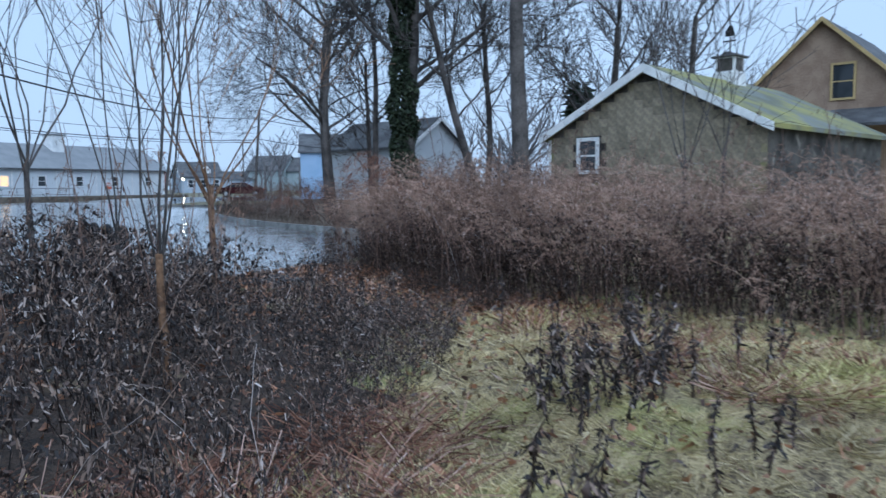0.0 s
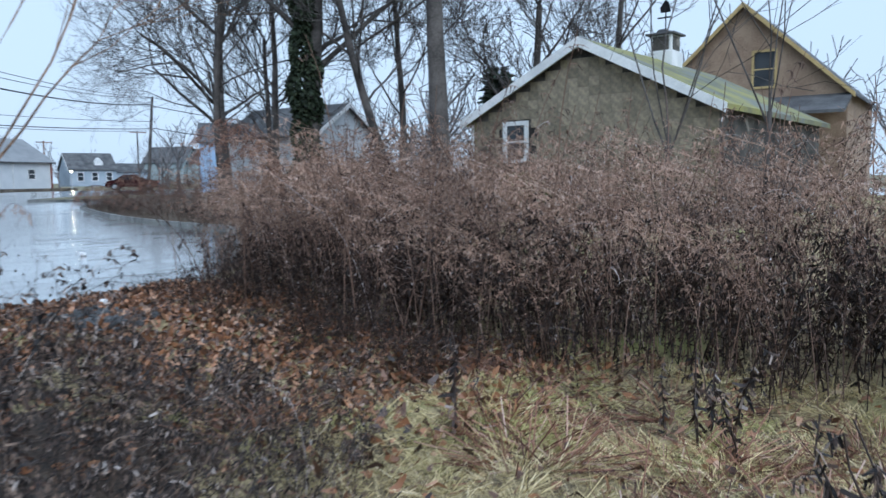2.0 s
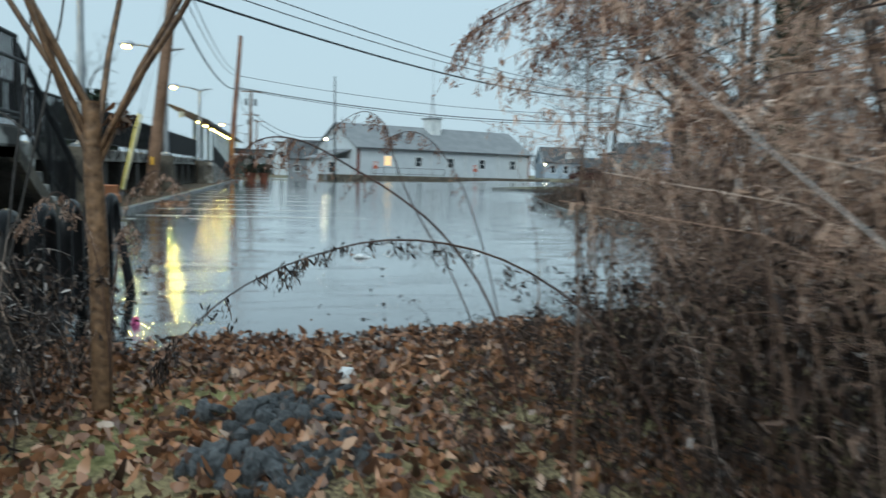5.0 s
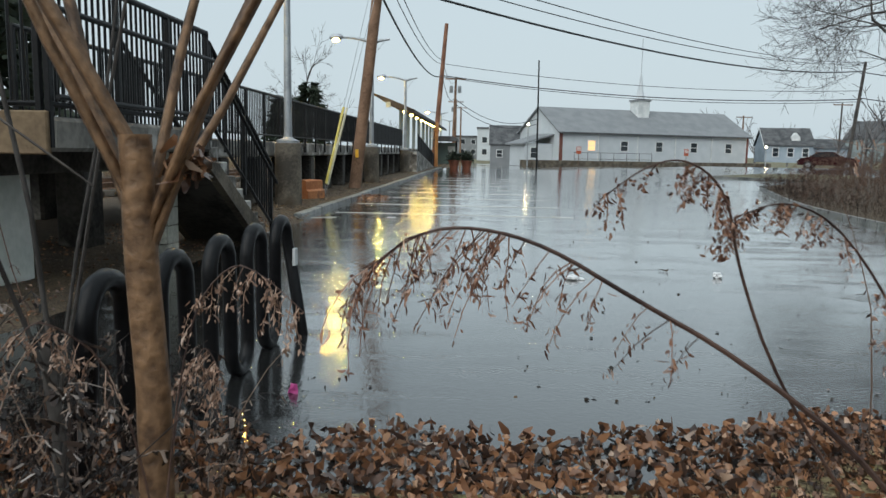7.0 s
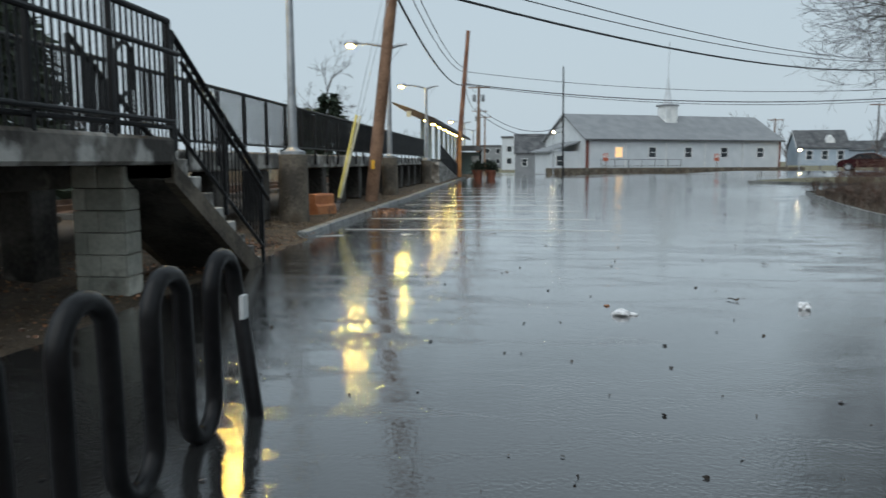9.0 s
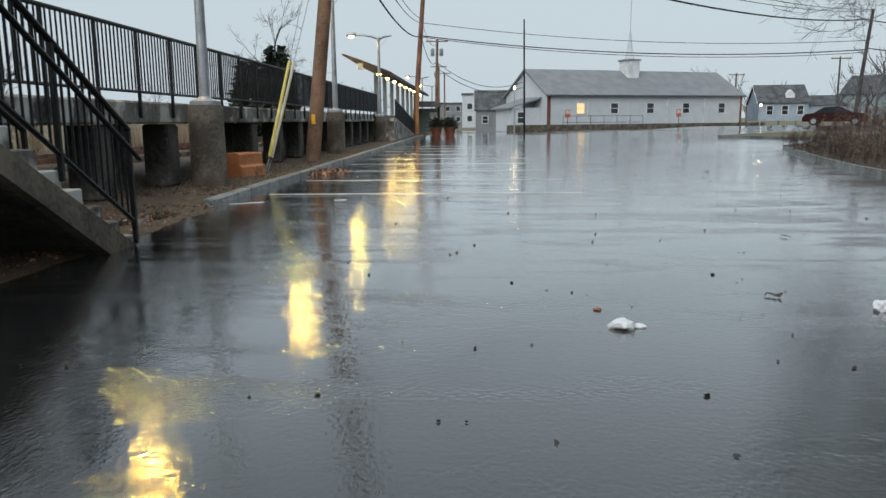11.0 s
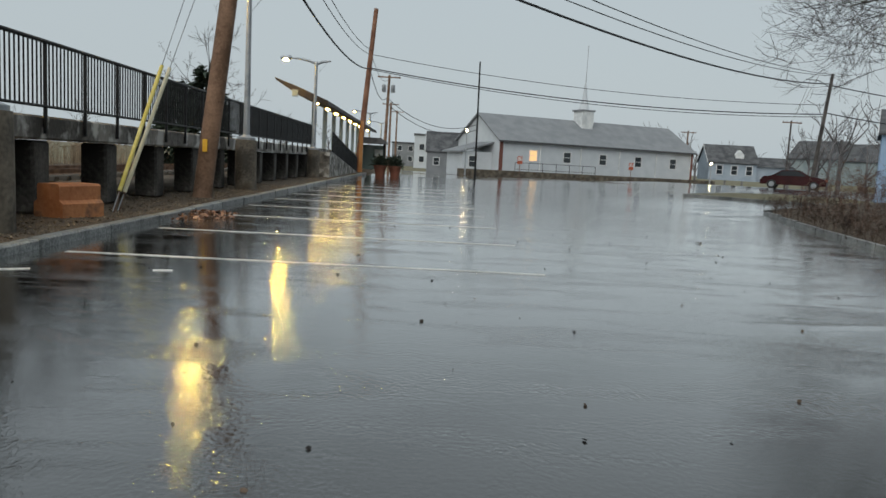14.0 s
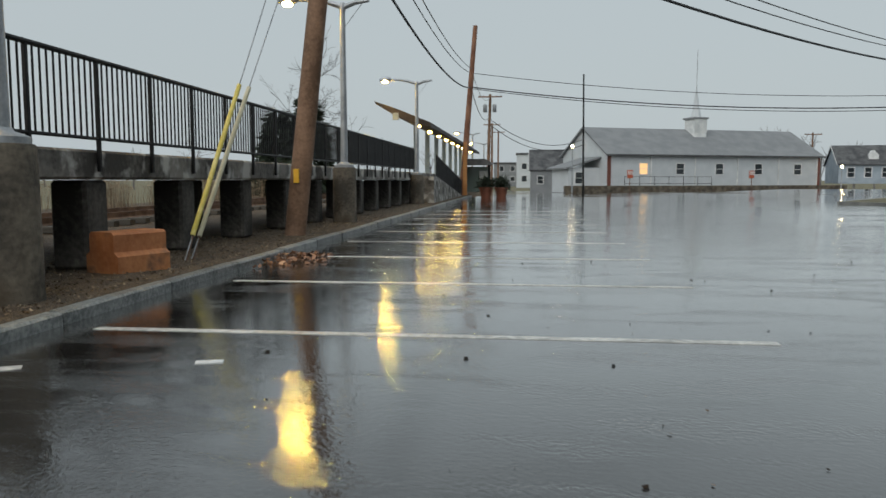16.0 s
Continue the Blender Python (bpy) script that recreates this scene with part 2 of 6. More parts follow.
LAMPGLOW = glow("warm_lamp_lens", (1.0, 0.57, 0.085), 340.0)
CANGLOW = glow("warm_ceiling_lens", (1.0, 0.60, 0.11), 70.0)
FARGLOW = glow("far_lamp_lens", (1.0, 0.70, 0.34), 45.0)
# Warm pane of the one lit church hall window.
WINDOWGLOW = glow("lit_sign_panel", (1.0, 0.62, 0.28), 0.7)
# Shade between dense stems near the ground is put into these dark stops.
DARK_SHADED_WEED = leafy("dark_undergrowth", [(0.0, (0.008, 0.0055, 0.005)), (0.5, (0.027, 0.017, 0.013)), (0.85, (0.078, 0.046, 0.032)), (0.96, (0.18, 0.125, 0.095)), (1.0, (0.34, 0.30, 0.28))])
# The two palest stops are wet glints put into the colour.
WEED = leafy("dead_weed", [(0.0, (0.03, 0.02, 0.017)), (0.3, (0.095, 0.06, 0.048)), (0.65, (0.22, 0.14, 0.10)), (0.95, (0.36, 0.245, 0.185)), (0.985, (0.46, 0.42, 0.40)), (1.0, (0.6, 0.58, 0.58))])
WEEDRED = leafy("reddish_dead_weed", [(0.0, (0.04, 0.024, 0.02)), (0.5, (0.12, 0.064, 0.046)), (1.0, (0.25, 0.155, 0.105))])
VINE = leafy("blackened_leaves", [(0.0, (0.008, 0.007, 0.007)), (0.45, (0.024, 0.018, 0.017)), (0.7, (0.08, 0.054, 0.043)), (0.9, (0.24, 0.17, 0.125)), (1.0, (0.44, 0.39, 0.36))], 0.55, 0.35)
PLUME = leafy("tan_plume", [(0.0, (0.14, 0.085, 0.062)), (0.4, (0.33, 0.205, 0.145)), (0.8, (0.50, 0.34, 0.25)), (1.0, (0.60, 0.48, 0.40))])
GRASS = leafy("winter_grass", [(0.0, (0.06, 0.04, 0.025)), (0.2, (0.22, 0.17, 0.075)), (0.45, (0.46, 0.38, 0.17)), (0.8, (0.70, 0.57, 0.31)), (1.0, (0.82, 0.71, 0.47))], tint=(0.40, 0.41, 0.13))
LITTER = leafy("fallen_leaves", [(0.0, (0.03, 0.018, 0.014)), (0.3, (0.12, 0.062, 0.038)), (0.6, (0.25, 0.115, 0.055)), (0.85, (0.40, 0.20, 0.10)), (0.97, (0.44, 0.27, 0.17)), (1.0, (0.55, 0.44, 0.36))], 0.35, 0.5)
RUSTWEED = leafy("rusty_seed_clusters", [(0.0, (0.05, 0.022, 0.018)), (0.45, (0.20, 0.095, 0.06)), (0.85, (0.36, 0.20, 0.13)), (1.0, (0.5, 0.38, 0.32))])
STEMDARK = mat("dark_dead_stem", (0.035, 0.02, 0.018), (0.11, 0.065, 0.05), 12, 0.6, 0.2)
MULCH = leafy("wood_mulch", [(0.0, (0.05, 0.036, 0.025)), (0.4, (0.12, 0.085, 0.055)), (0.8, (0.26, 0.19, 0.12)), (1.0, (0.40, 0.32, 0.22))], 0.5, 0.4)
REED = leafy("tan_reeds", [(0.0, (0.16, 0.11, 0.07)), (0.6, (0.30, 0.22, 0.14)), (1.0, (0.45, 0.36, 0.25))])
IVY = leafy("dark_ivy", [(0.0, (0.015, 0.022, 0.014)), (0.6, (0.035, 0.05, 0.026)), (1.0, (0.06, 0.075, 0.04))])
CONIFER = leafy("conifer_needles", [(0.0, (0.015, 0.024, 0.016)), (1.0, (0.045, 0.06, 0.04))])
BITS = leafy("dark_debris", [(0.0, (0.015, 0.014, 0.013)), (0.7, (0.05, 0.04, 0.03)), (1.0, (0.16, 0.10, 0.06))], 0.4)


# ---- building blocks ----
class Geo:
    """Collects vertices and faces of one mesh."""

    def __init__(self):
        self.v, self.f = [], []

    def add(self, verts, faces):
        o = len(self.v)
        self.v += [tuple(p) for p in verts]
        self.f += [tuple(i + o for i in f) for f in faces]
        return self

    def box(self, x0, x1, y0, y1, z0, z1, bevel=0.0, rz=0.0):
        c, s = Vector(((x0 + x1) / 2, (y0 + y1) / 2, (z0 + z1) / 2)), (x1 - x0, y1 - y0, z1 - z0)
        bm = bmesh.new()
        bmesh.ops.create_cube(bm, size=1.0, matrix=Matrix.Diagonal((*s, 1)))
        if bevel:
            bmesh.ops.bevel(bm, geom=bm.edges[:], offset=bevel, segments=1, affect="EDGES", profile=0.5)
        r = Matrix.Rotation(rz, 3, "Z")
        bm.verts.index_update()
        self.add([c + r @ v.co for v in bm.verts], [[v.index for v in f.verts] for f in bm.faces])
        bm.free()
        return self

    def tube(self, pts, radii, n=8, cap=True):
        pts = [Vector(p) for p in pts]
        if not isinstance(radii, (list, tuple)):
            radii = [radii] * len(pts)
        verts, faces, side = [], [], None
        for i, p in enumerate(pts):
            d = (pts[min(i + 1, len(pts) - 1)] - pts[max(i - 1, 0)]).normalized()
            if side is None:
                side = d.orthogonal().normalized()
            side = (side - d * side.dot(d)).normalized()
            up = d.cross(side)
            for k in range(n):
                a = 2 * math.pi * k / n
                verts.append(p + (side * math.cos(a) + up * math.sin(a)) * radii[i])
        for i in range(len(pts) - 1):
            for k in range(n):
                k2 = (k + 1) % n
                faces.append((i * n + k, i * n + k2, (i + 1) * n + k2, (i + 1) * n + k))
        if cap:
            faces.append(tuple(range(n))[::-1])
            faces.append(tuple((len(pts) - 1) * n + k for k in range(n)))
        return self.add(verts, faces)

    def lathe(self, profile, n=20, c=(0, 0, 0)):
        """Profile of (radius, height) turned round the upright through c."""
        pts = [(c[0], c[1], c[2] + z) for _, z in profile]
        verts, faces = [], []
        for (r, _), p in zip(profile, pts):
            for k in range(n):
                a = 2 * math.pi * k / n
                verts.append((p[0] + r * math.cos(a), p[1] + r * math.sin(a), p[2]))
        for i in range(len(pts) - 1):
            for k in range(n):
                k2 = (k + 1) % n
                faces.append((i * n + k, i * n + k2, (i + 1) * n + k2, (i + 1) * n + k))
        faces.append(tuple(range(n))[::-1])
        faces.append(tuple((len(pts) - 1) * n + k for k in range(n)))
        return self.add(verts, faces)

    def prism(self, poly, along):
        """A flat outline pushed along a vector."""
        n, a = len(poly), Vector(along)
        verts = [Vector(p) for p in poly] + [Vector(p) + a for p in poly]
        faces = [tuple(range(n))[::-1], tuple(range(n, 2 * n))]
        faces += [(i, (i + 1) % n, n + (i + 1) % n, n + i) for i in range(n)]
        return self.add(verts, faces)

    def mesh(self, name, material, smooth=False):
        me = bpy.data.meshes.new(name)
        me.from_pydata(self.v, [], self.f)
        bm = bmesh.new()
        bm.from_mesh(me)
        bmesh.ops.recalc_face_normals(bm, faces=bm.faces[:])
        bm.to_mesh(me)
        bm.free()
        me.materials.append(material)
        if smooth:
            me.shade_smooth()
            me.set_sharp_from_angle(angle=radians(40))
        return me


def part(name, geo, material, parent, label="", smooth=False):
    ob = new(name, geo.mesh(name, material, smooth))
    ob.parent = parent
    return tagged(ob, label)


def share(ob, x, y, z, rz=0.0):
    """One more piece on the same mesh, under the same parent."""
    o = new(ob.name.split(".")[0], ob.data)
    o.parent = ob.parent
    o.location, o.rotation_euler = (x, y, z), (0, 0, rz)
    return o


def thing(name, x, y, z, label, category, group="", kind="", rz=0.0):
    e = new(name)
    e.empty_display_size = 0.2
    e.location, e.rotation_euler = (x, y, z), (0, 0, rz)
    return tagged(e, label, category, group, kind)


def solid(name, geo, material, label, category, kind="", group="", smooth=False):
    return tagged(new(name, geo.mesh(name, material, smooth)), label, category, group, kind)


# quick meshes of very many small pieces: arrays of vertices and four-cornered faces
def q_tube(pts, r0, r1, n=3):
    pts = np.asarray(pts, float)
    d = np.gradient(pts, axis=0)
    d /= np.linalg.norm(d, axis=1)[:, None] + 1e-9
    ref = np.array([0.31, 0.95, 0.05]) if abs(d[0][2]) > 0.6 else np.array([0.05, 0.1, 1.0])
    s = np.cross(d, ref)
    s /= np.linalg.norm(s, axis=1)[:, None] + 1e-9
    u = np.cross(d, s)
    rad = np.linspace(r0, r1, len(pts))[:, None, None]
    a = np.arange(n) * 2 * np.pi / n
    ring = pts[:, None, :] + rad * (np.cos(a)[None, :, None] * s[:, None, :] + np.sin(a)[None, :, None] * u[:, None, :])
    k = np.arange(n)
    q = np.concatenate([np.stack([i * n + k, i * n + (k + 1) % n, (i + 1) * n + (k + 1) % n, (i + 1) * n + k], 1) for i in range(len(pts) - 1)])
    return ring.reshape(-1, 3), q


def q_ribbon(pts, w0, w1, rng):
    """A thin flat twig: one face a stretch."""
    pts = np.asarray(pts, float)
    s = np.cross(pts[-1] - pts[0], rng.normal(size=3))
    s /= np.linalg.norm(s) + 1e-9
    w = np.linspace(w0, w1, len(pts))[:, None]
    v = np.stack([pts - s * w, pts + s * w], 1).reshape(-1, 3)
    k = np.arange(len(pts) - 1) * 2
    return v, np.stack([k, k + 1, k + 3, k + 2], 1)


def q_leaf(p, d, length, width, rng, bend=0.4):
    """A small bent leaf of two faces, from p along d."""
    d = np.asarray(d, float)
    d = d / (np.linalg.norm(d) + 1e-9)
    s = np.cross(d, rng.normal(size=3))
    s /= np.linalg.norm(s) + 1e-9
    u = np.cross(s, d)
    m = p + d * length * 0.5 + u * length * bend * rng.uniform(-0.5, 0.5)
    e = p + d * length + u * length * bend * rng.uniform(-1, 1)
    v = np.array([p - s * width * 0.25, p + s * width * 0.25, m + s * width * 0.5, m - s * width * 0.5, e + s * width * 0.15, e - s * width * 0.15])
    return v, np.array([[0, 1, 2, 3], [3, 2, 4, 5]])


def q_join(pieces):
    vs, qs, o = [], [], 0
    for v, q in pieces:
        vs.append(v)
        qs.append(q + o)
        o += len(v)
    return np.concatenate(vs), np.concatenate(qs)


def q_scatter(variants, spots):
    """spots: rows of x, y, z, turn, scale, variant, lean x, lean y."""
    out = []
    for x, y, z, a, s, k, lx, ly in spots:
        v, q = variants[int(k)]
        c, n = math.cos(a) * s, math.sin(a) * s
        w = np.empty_like(v)
        w[:, 2] = v[:, 2] * s + z
        w[:, 0] = v[:, 0] * c - v[:, 1] * n + x + lx * v[:, 2] * s
        w[:, 1] = v[:, 0] * n + v[:, 1] * c + y + ly * v[:, 2] * s
        out.append((w, q))
    return q_join(out)


def q_mesh(name, vq, material):
    v, q = vq
    me = bpy.data.meshes.new(name)
    me.vertices.add(len(v))
    me.vertices.foreach_set("co", v.astype(np.float32).ravel())
    me.loops.add(q.size)
    me.loops.foreach_set("vertex_index", q.astype(np.int32).ravel())
    me.polygons.add(len(q))
    me.polygons.foreach_set("loop_start", np.arange(0, q.size, 4, dtype=np.int32))
    me.update(calc_edges=True)
    me.materials.append(material)
    return me


def stuff(name, vq, material, label, category):
    return tagged(new(name, q_mesh(name, vq, material)), label, category, kind="stuff")


def step(a, b, x):
    t = np.clip((x - a) / (b - a), 0, 1)
    return t * t * (3 - 2 * t)


def lot_z(x, y):
    """The lot is level, then falls gently away; the street to the east lies higher."""
    return -0.0115 * np.maximum(np.minimum(y, 120) - 45, 0) + (0.25 * step(8, 16, x) * step(6, 22, y) + 0.3 * step(20, 28, x) * step(28, 40, y)) * (1 - step(66, 90, y))


def lot_edge(x):
    """Where the planted ground meets the lot's south side."""
    return np.interp(x, [-20, 1.5, 4.2, 5.4, 6.4, 8.0, 10.0, 12.0, 14.0, 40.0], [-12.75, -12.55, -12.35, -11.5, -10.6, -9.2, -8.2, -7.4, -6.2, 4.0])


def garden_z(x, y):
    d = lot_edge(x) - y
    hummock = np.sin(3.4 * x + 1.6 * np.sin(2.1 * y)) * np.sin(3.9 * y + 1.3 * np.sin(2.7 * x))
    return -0.03 + 0.19 * step(0.0, 2.2, d) + (0.03 * np.sin(x * 1.3 + y * 0.7) + 0.035 * hummock) * step(0.5, 2, d)


# ---- ground ----
def grid(name, xs, ys, fz, material, label, category, kind="structure"):
    X, Y = np.meshgrid(xs, ys)
    Z = fz(X, Y) + 0 * X
    v = np.stack([X, Y, Z], -1).reshape(-1, 3)
    nx = len(xs)
    i, j = np.meshgrid(np.arange(nx - 1), np.arange(len(ys) - 1))
    a = (j * nx + i).ravel()
    me = q_mesh(name, (v, np.stack([a, a + 1, a + nx + 1, a + nx], 1)), material)
    me.shade_smooth()
    return tagged(new(name, me), label, category, kind=kind)


far = [-2500, -600, -200, -90]
grid("ground", np.array(far + list(range(-60, 121, 6)) + [160, 240, 600, 2500]), np.array(far + list(range(-60, 151, 6)) + [200, 300, 600, 2500]),
     lambda x, y: lot_z(x, y) - 0.06, FIELD, "flat winter turf reaching to the horizon", "ground")
grid("parking_lot", np.concatenate([np.arange(-1.9, 12, 0.6), np.arange(12, 76, 3.0)]), np.concatenate([np.arange(-14, 20, 0.8), np.arange(20, 131, 3.0)]),
     lot_z, ASPHALT, "rain-soaked dark asphalt parking lot with standing water", "parking lot")
garden_x, garden_y = np.concatenate([np.arange(-14, 9, 0.25), np.arange(9, 46, 1.0)]), np.concatenate([np.arange(-45, -24, 1.5), np.arange(-24, -8, 0.2), np.arange(-8, 6, 0.5)])
grid("garden_soil", garden_x, garden_y, lambda x, y: np.where(lot_edge(x) - y > -0.4, garden_z(x, y), -0.25), THATCH, "damp brown soil under dead weeds beside the lot", "soil")

# kerbed verge along the platform
verge_y = np.concatenate([np.arange(-30, 20, 0.5), np.arange(20, 61, 4.0)])
grid("verge", np.array([-14, -9, -7.5, -6, -4.4, -3.2, -2.2, -1.6, -1.1, -0.75, -0.47, -0.3, -0.12]), verge_y,
     lambda x, y: np.where(y < -1.6, 0.035 + 0.10 * step(-0.7, -2.2, x) + 0.012 * np.sin(9 * x + 4 * y) - 0.05 * step(-0.35, -0.1, x) - 0.09 * np.exp(-((x + 0.8) / 0.35) ** 2 - ((y + 3.0) / 0.8) ** 2), np.where(x > -0.44, -0.05, 0.095 + 0.012 * np.sin(3 * x + 2 * y))), VERGE, "gravel and mulch verge under the rail platform", "verge")
kerb = thing("kerb", -0.3, 0, 0, "grey granite kerb stones along the wet lot", "kerb", kind="structure")
stone = part("kerb_stone", Geo().box(-0.16, 0.0, 0.01, 1.79, -0.1, 0.105, 0.018), GRANITE, kerb)
stone.location = (0, -1.7, 0)
for k in range(1, 26):
    share(stone, 0.006 * math.sin(k * 2.3), -1.7 + 1.8 * k, 0.006 * math.sin(k * 1.7))

# parking bay lines
for k in range(0, 9):
    y = 2.75 * k
    solid("parking_line", Geo().box(0.02, 5.06 if k else 5.05, y - 0.05, y + 0.05, -0.01, 0.004), LINE, "worn white painted parking bay line", "parking line", "structure", "parking bay lines")
solid("parking_line", Geo().box(-0.2, 0.28, -1.35, -1.25, -0.01, 0.004, rz=0.5), LINE, "short worn white paint mark near the kerb", "parking line", "structure")


# ---- rail platform ----
plat = thing("platform", 0, 0, 0, "raised concrete rail platform on short piers, stained edge", "platform", kind="structure")
part("deck", Geo().box(-4.6, -1.66, -10.5, 66, 1.14, 1.48, 0.03), CONCRETE, plat, "stained spalling concrete deck slab")
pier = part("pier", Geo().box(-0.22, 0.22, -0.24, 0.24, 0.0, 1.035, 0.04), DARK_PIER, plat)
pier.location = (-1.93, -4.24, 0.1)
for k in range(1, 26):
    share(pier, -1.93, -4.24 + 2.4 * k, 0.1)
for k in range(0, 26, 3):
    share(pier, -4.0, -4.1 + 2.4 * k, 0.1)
landing = thing("landing", 0, 0, 0, "concrete stair landing with flaking pale patches", "landing", kind="structure")
part("slab", Geo().box(-1.64, 0.08, -10.5, -7.42, 1.27, 1.52, 0.03), CONCRETE, landing, "stained concrete slab")
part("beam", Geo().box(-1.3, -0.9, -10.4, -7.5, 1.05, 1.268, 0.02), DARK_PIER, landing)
part("fascia_board", Geo().box(-4.6, 0.06, -10.56, -10.503, 1.25, 1.56, 0.01), TIMBER, landing, "weathered brown timber board")
part("render_pier", Geo().box(-2.0, -1.12, -9.7, -8.88, -0.05, 1.26, 0.02), WHITE_PIER, landing, "pale rendered support pier")
bp = thing("block_pier", -0.68, -7.03, 0, "pale concrete block pier under the landing", "pier", kind="structure")
part("core", Geo().box(-0.22, 0.22, -0.40, -0.16, -0.05, 1.262), DARK_PIER, bp)
for row in range(6):
    z0 = 0.21 * row
    for a, b in ((-0.25, 0.0), (0.0, 0.25)) if row % 2 else ((-0.25, -0.12), (-0.12, 0.25)):
        part("block", Geo().box(a + 0.004, b - 0.004, -0.445, -0.395, z0 + 0.004, z0 + 0.206, 0.008), BLOCK, bp)
    part("block", Geo().box(0.225, 0.27, -0.44, -0.16, z0 + 0.004, z0 + 0.206, 0.008), BLOCK, bp)
part("column", Geo().box(-1.2, -0.85, -0.17, 0.28, -0.05, 1.136, 0.02), DARK_PIER, bp, "concrete column with underdeck shade put into its dark colour")

# the stair down to the lot
stair = thing("stair", 0, 0, 0, "concrete stair with black railings going down to the lot", "stair", kind="structure")
TOP, FOOT = -7.4, -4.95
N = 8
for k in range(N):
    y0 = TOP + (FOOT - TOP) * k / N
    z1 = 1.5 - (1.5 - 0.1) * (k + 1) / N
    part("tread", Geo().box(-0.92, 0.035, y0, y0 + 0.34, z1 - 0.19, z1, 0.01), CONCRETE, stair)
for x in (-1.0, -0.05):
    part("stringer", Geo().prism([(x, TOP, 1.3), (x, FOOT + 0.08, -0.04), (x, FOOT - 0.45, -0.04), (x, TOP, 1.1)], (0.1, 0, 0)), BASE, stair, "raking concrete stair side")

part("soffit", Geo().prism([(-0.9, TOP, 1.3), (-0.9, FOOT - 0.1, 0.0), (-0.9, FOOT - 0.5, -0.02), (-0.9, TOP, 1.13)], (0.85, 0, 0)), DARK_PIER, stair, "sloping stair underside with shade put into its dark colour")


def rail_run(name, p0, p1, h, label, posts, per, parent=None, handrail=False, drop=0.2, far_joined=0, foot=0.11):
    """A railing of square posts, top and bottom rail and thin balusters from p0 to p1."""
    r = thing(name, 0, 0, 0, label, "railing", "black railings")
    a, b = Vector(p0), Vector(p1)
    d = b - a
    up = Vector((0, 0, 1))
    part("top_rail", Geo().tube([a + up * h, b + up * h], 0.03, 8), BLACK, r, smooth=True)
    part("bottom_rail", Geo().tube([a + up * foot, b + up * foot], 0.022, 6), BLACK, r, smooth=True)
    if handrail:
        side = d.cross(up).normalized() * 0.09
        part("handrail", Geo().tube([a + up * h * 0.72 + side, b + up * h * 0.72 + side], 0.024, 8), BLACK, r, smooth=True)
    post = part("post", Geo().box(-0.022, 0.022, -0.022, 0.022, -drop, h + 0.01, 0.004), BLACK, r)
    bal = part("baluster", Geo().tube([(0, 0, foot), (0, 0, h)], 0.0125, 5, False), BLACK, r)
    post.location, bal.location = a, a + d * (0.5 / (posts * per))
    rest = Geo()
    for k in range(1, posts + 1):
        share(post, *(a + d * (k / posts)))
    for k in range(posts):
        for j in range(1, per):
            p = a + d * ((k + j / per) / posts)
            if far_joined and p.y > far_joined:
                rest.tube([p + up * foot, p + up * h], 0.018, 3, False)
            elif k + j > 1:
                share(bal, *p)
    bal.location = a + d * (1 / (posts * per))
    if rest.v:
        tagged(part("baluster", rest, BLACK, r), kind="stuff")
    return r


rail_run("railing", (-1.63, -8.25, 1.42), (-1.63, 27.71, 1.42), 1.08, "black steel railing along the platform edge", 29, 11, far_joined=14, drop=0.19, foot=0.19)
rail_run("railing", (0.05, -10.5, 1.5), (0.05, -7.42, 1.5), 1.07, "black steel railing round the stair landing", 3, 11, handrail=True)
rail_run("railing", (-4.5, -10.5, 1.5), (-0.02, -10.5, 1.5), 1.07, "black steel railing across the landing end", 4, 11, drop=0.1)
rail_run("railing", (0.05, -7.36, 1.5), (0.05, FOOT, 0.12), 0.98, "black raking stair railing with thin balusters", 2, 11, handrail=True, drop=0.1)
rail_run("railing", (-0.95, -7.36, 1.5), (-0.95, FOOT, 0.12), 0.98, "black raking stair railing on the platform side", 2, 11, drop=0.1)
loop = thing("handrail_loop", -0.5, -7.36, 1.5, "black looped pipe handrail at the stair head", "handrail")
part("pipe", Geo().tube([(0, 0, 0), (0, 0, 0.8), (0.02, 0.05, 0.9), (0.02, 0.17, 0.93), (0.02, 0.29, 0.86), (0, 0.32, 0.72), (0, 0.3, 0.5), (0, 0.12, 0.42)], 0.022, 8), BLACK, loop, smooth=True)
solid("pipe_rail", Geo().tube([(0.12, -10.5, 1.66), (0.12, -7.5, 1.66)], 0.02, 8), BLACK, "dark pipe rail along the landing edge", "rail", smooth=True)

# tracks and reeds beyond
track = thing("railway_track", 0, 0, 0.1, "rusty railway track on dark ballast", "railway track", kind="structure")
for x in (-6.3, -7.75):
    part("rail", Geo().prism([(x - 0.07, -40, 0.12), (x + 0.07, -40, 0.12), (x + 0.02, -40, 0.16), (x + 0.035, -40, 0.28), (x - 0.035, -40, 0.28), (x - 0.02, -40, 0.16)], (0, 120, 0)), RUST, track)
tie = part("sleeper", Geo().box(-1.25, 1.25, -0.11, 0.11, 0, 0.13, 0.01), DARK_PIER, track)
tie.location = (-7.0, -12, 0)
for k in range(1, 70):
    share(tie, -7.0, -12 + 0.7 * k, 0)


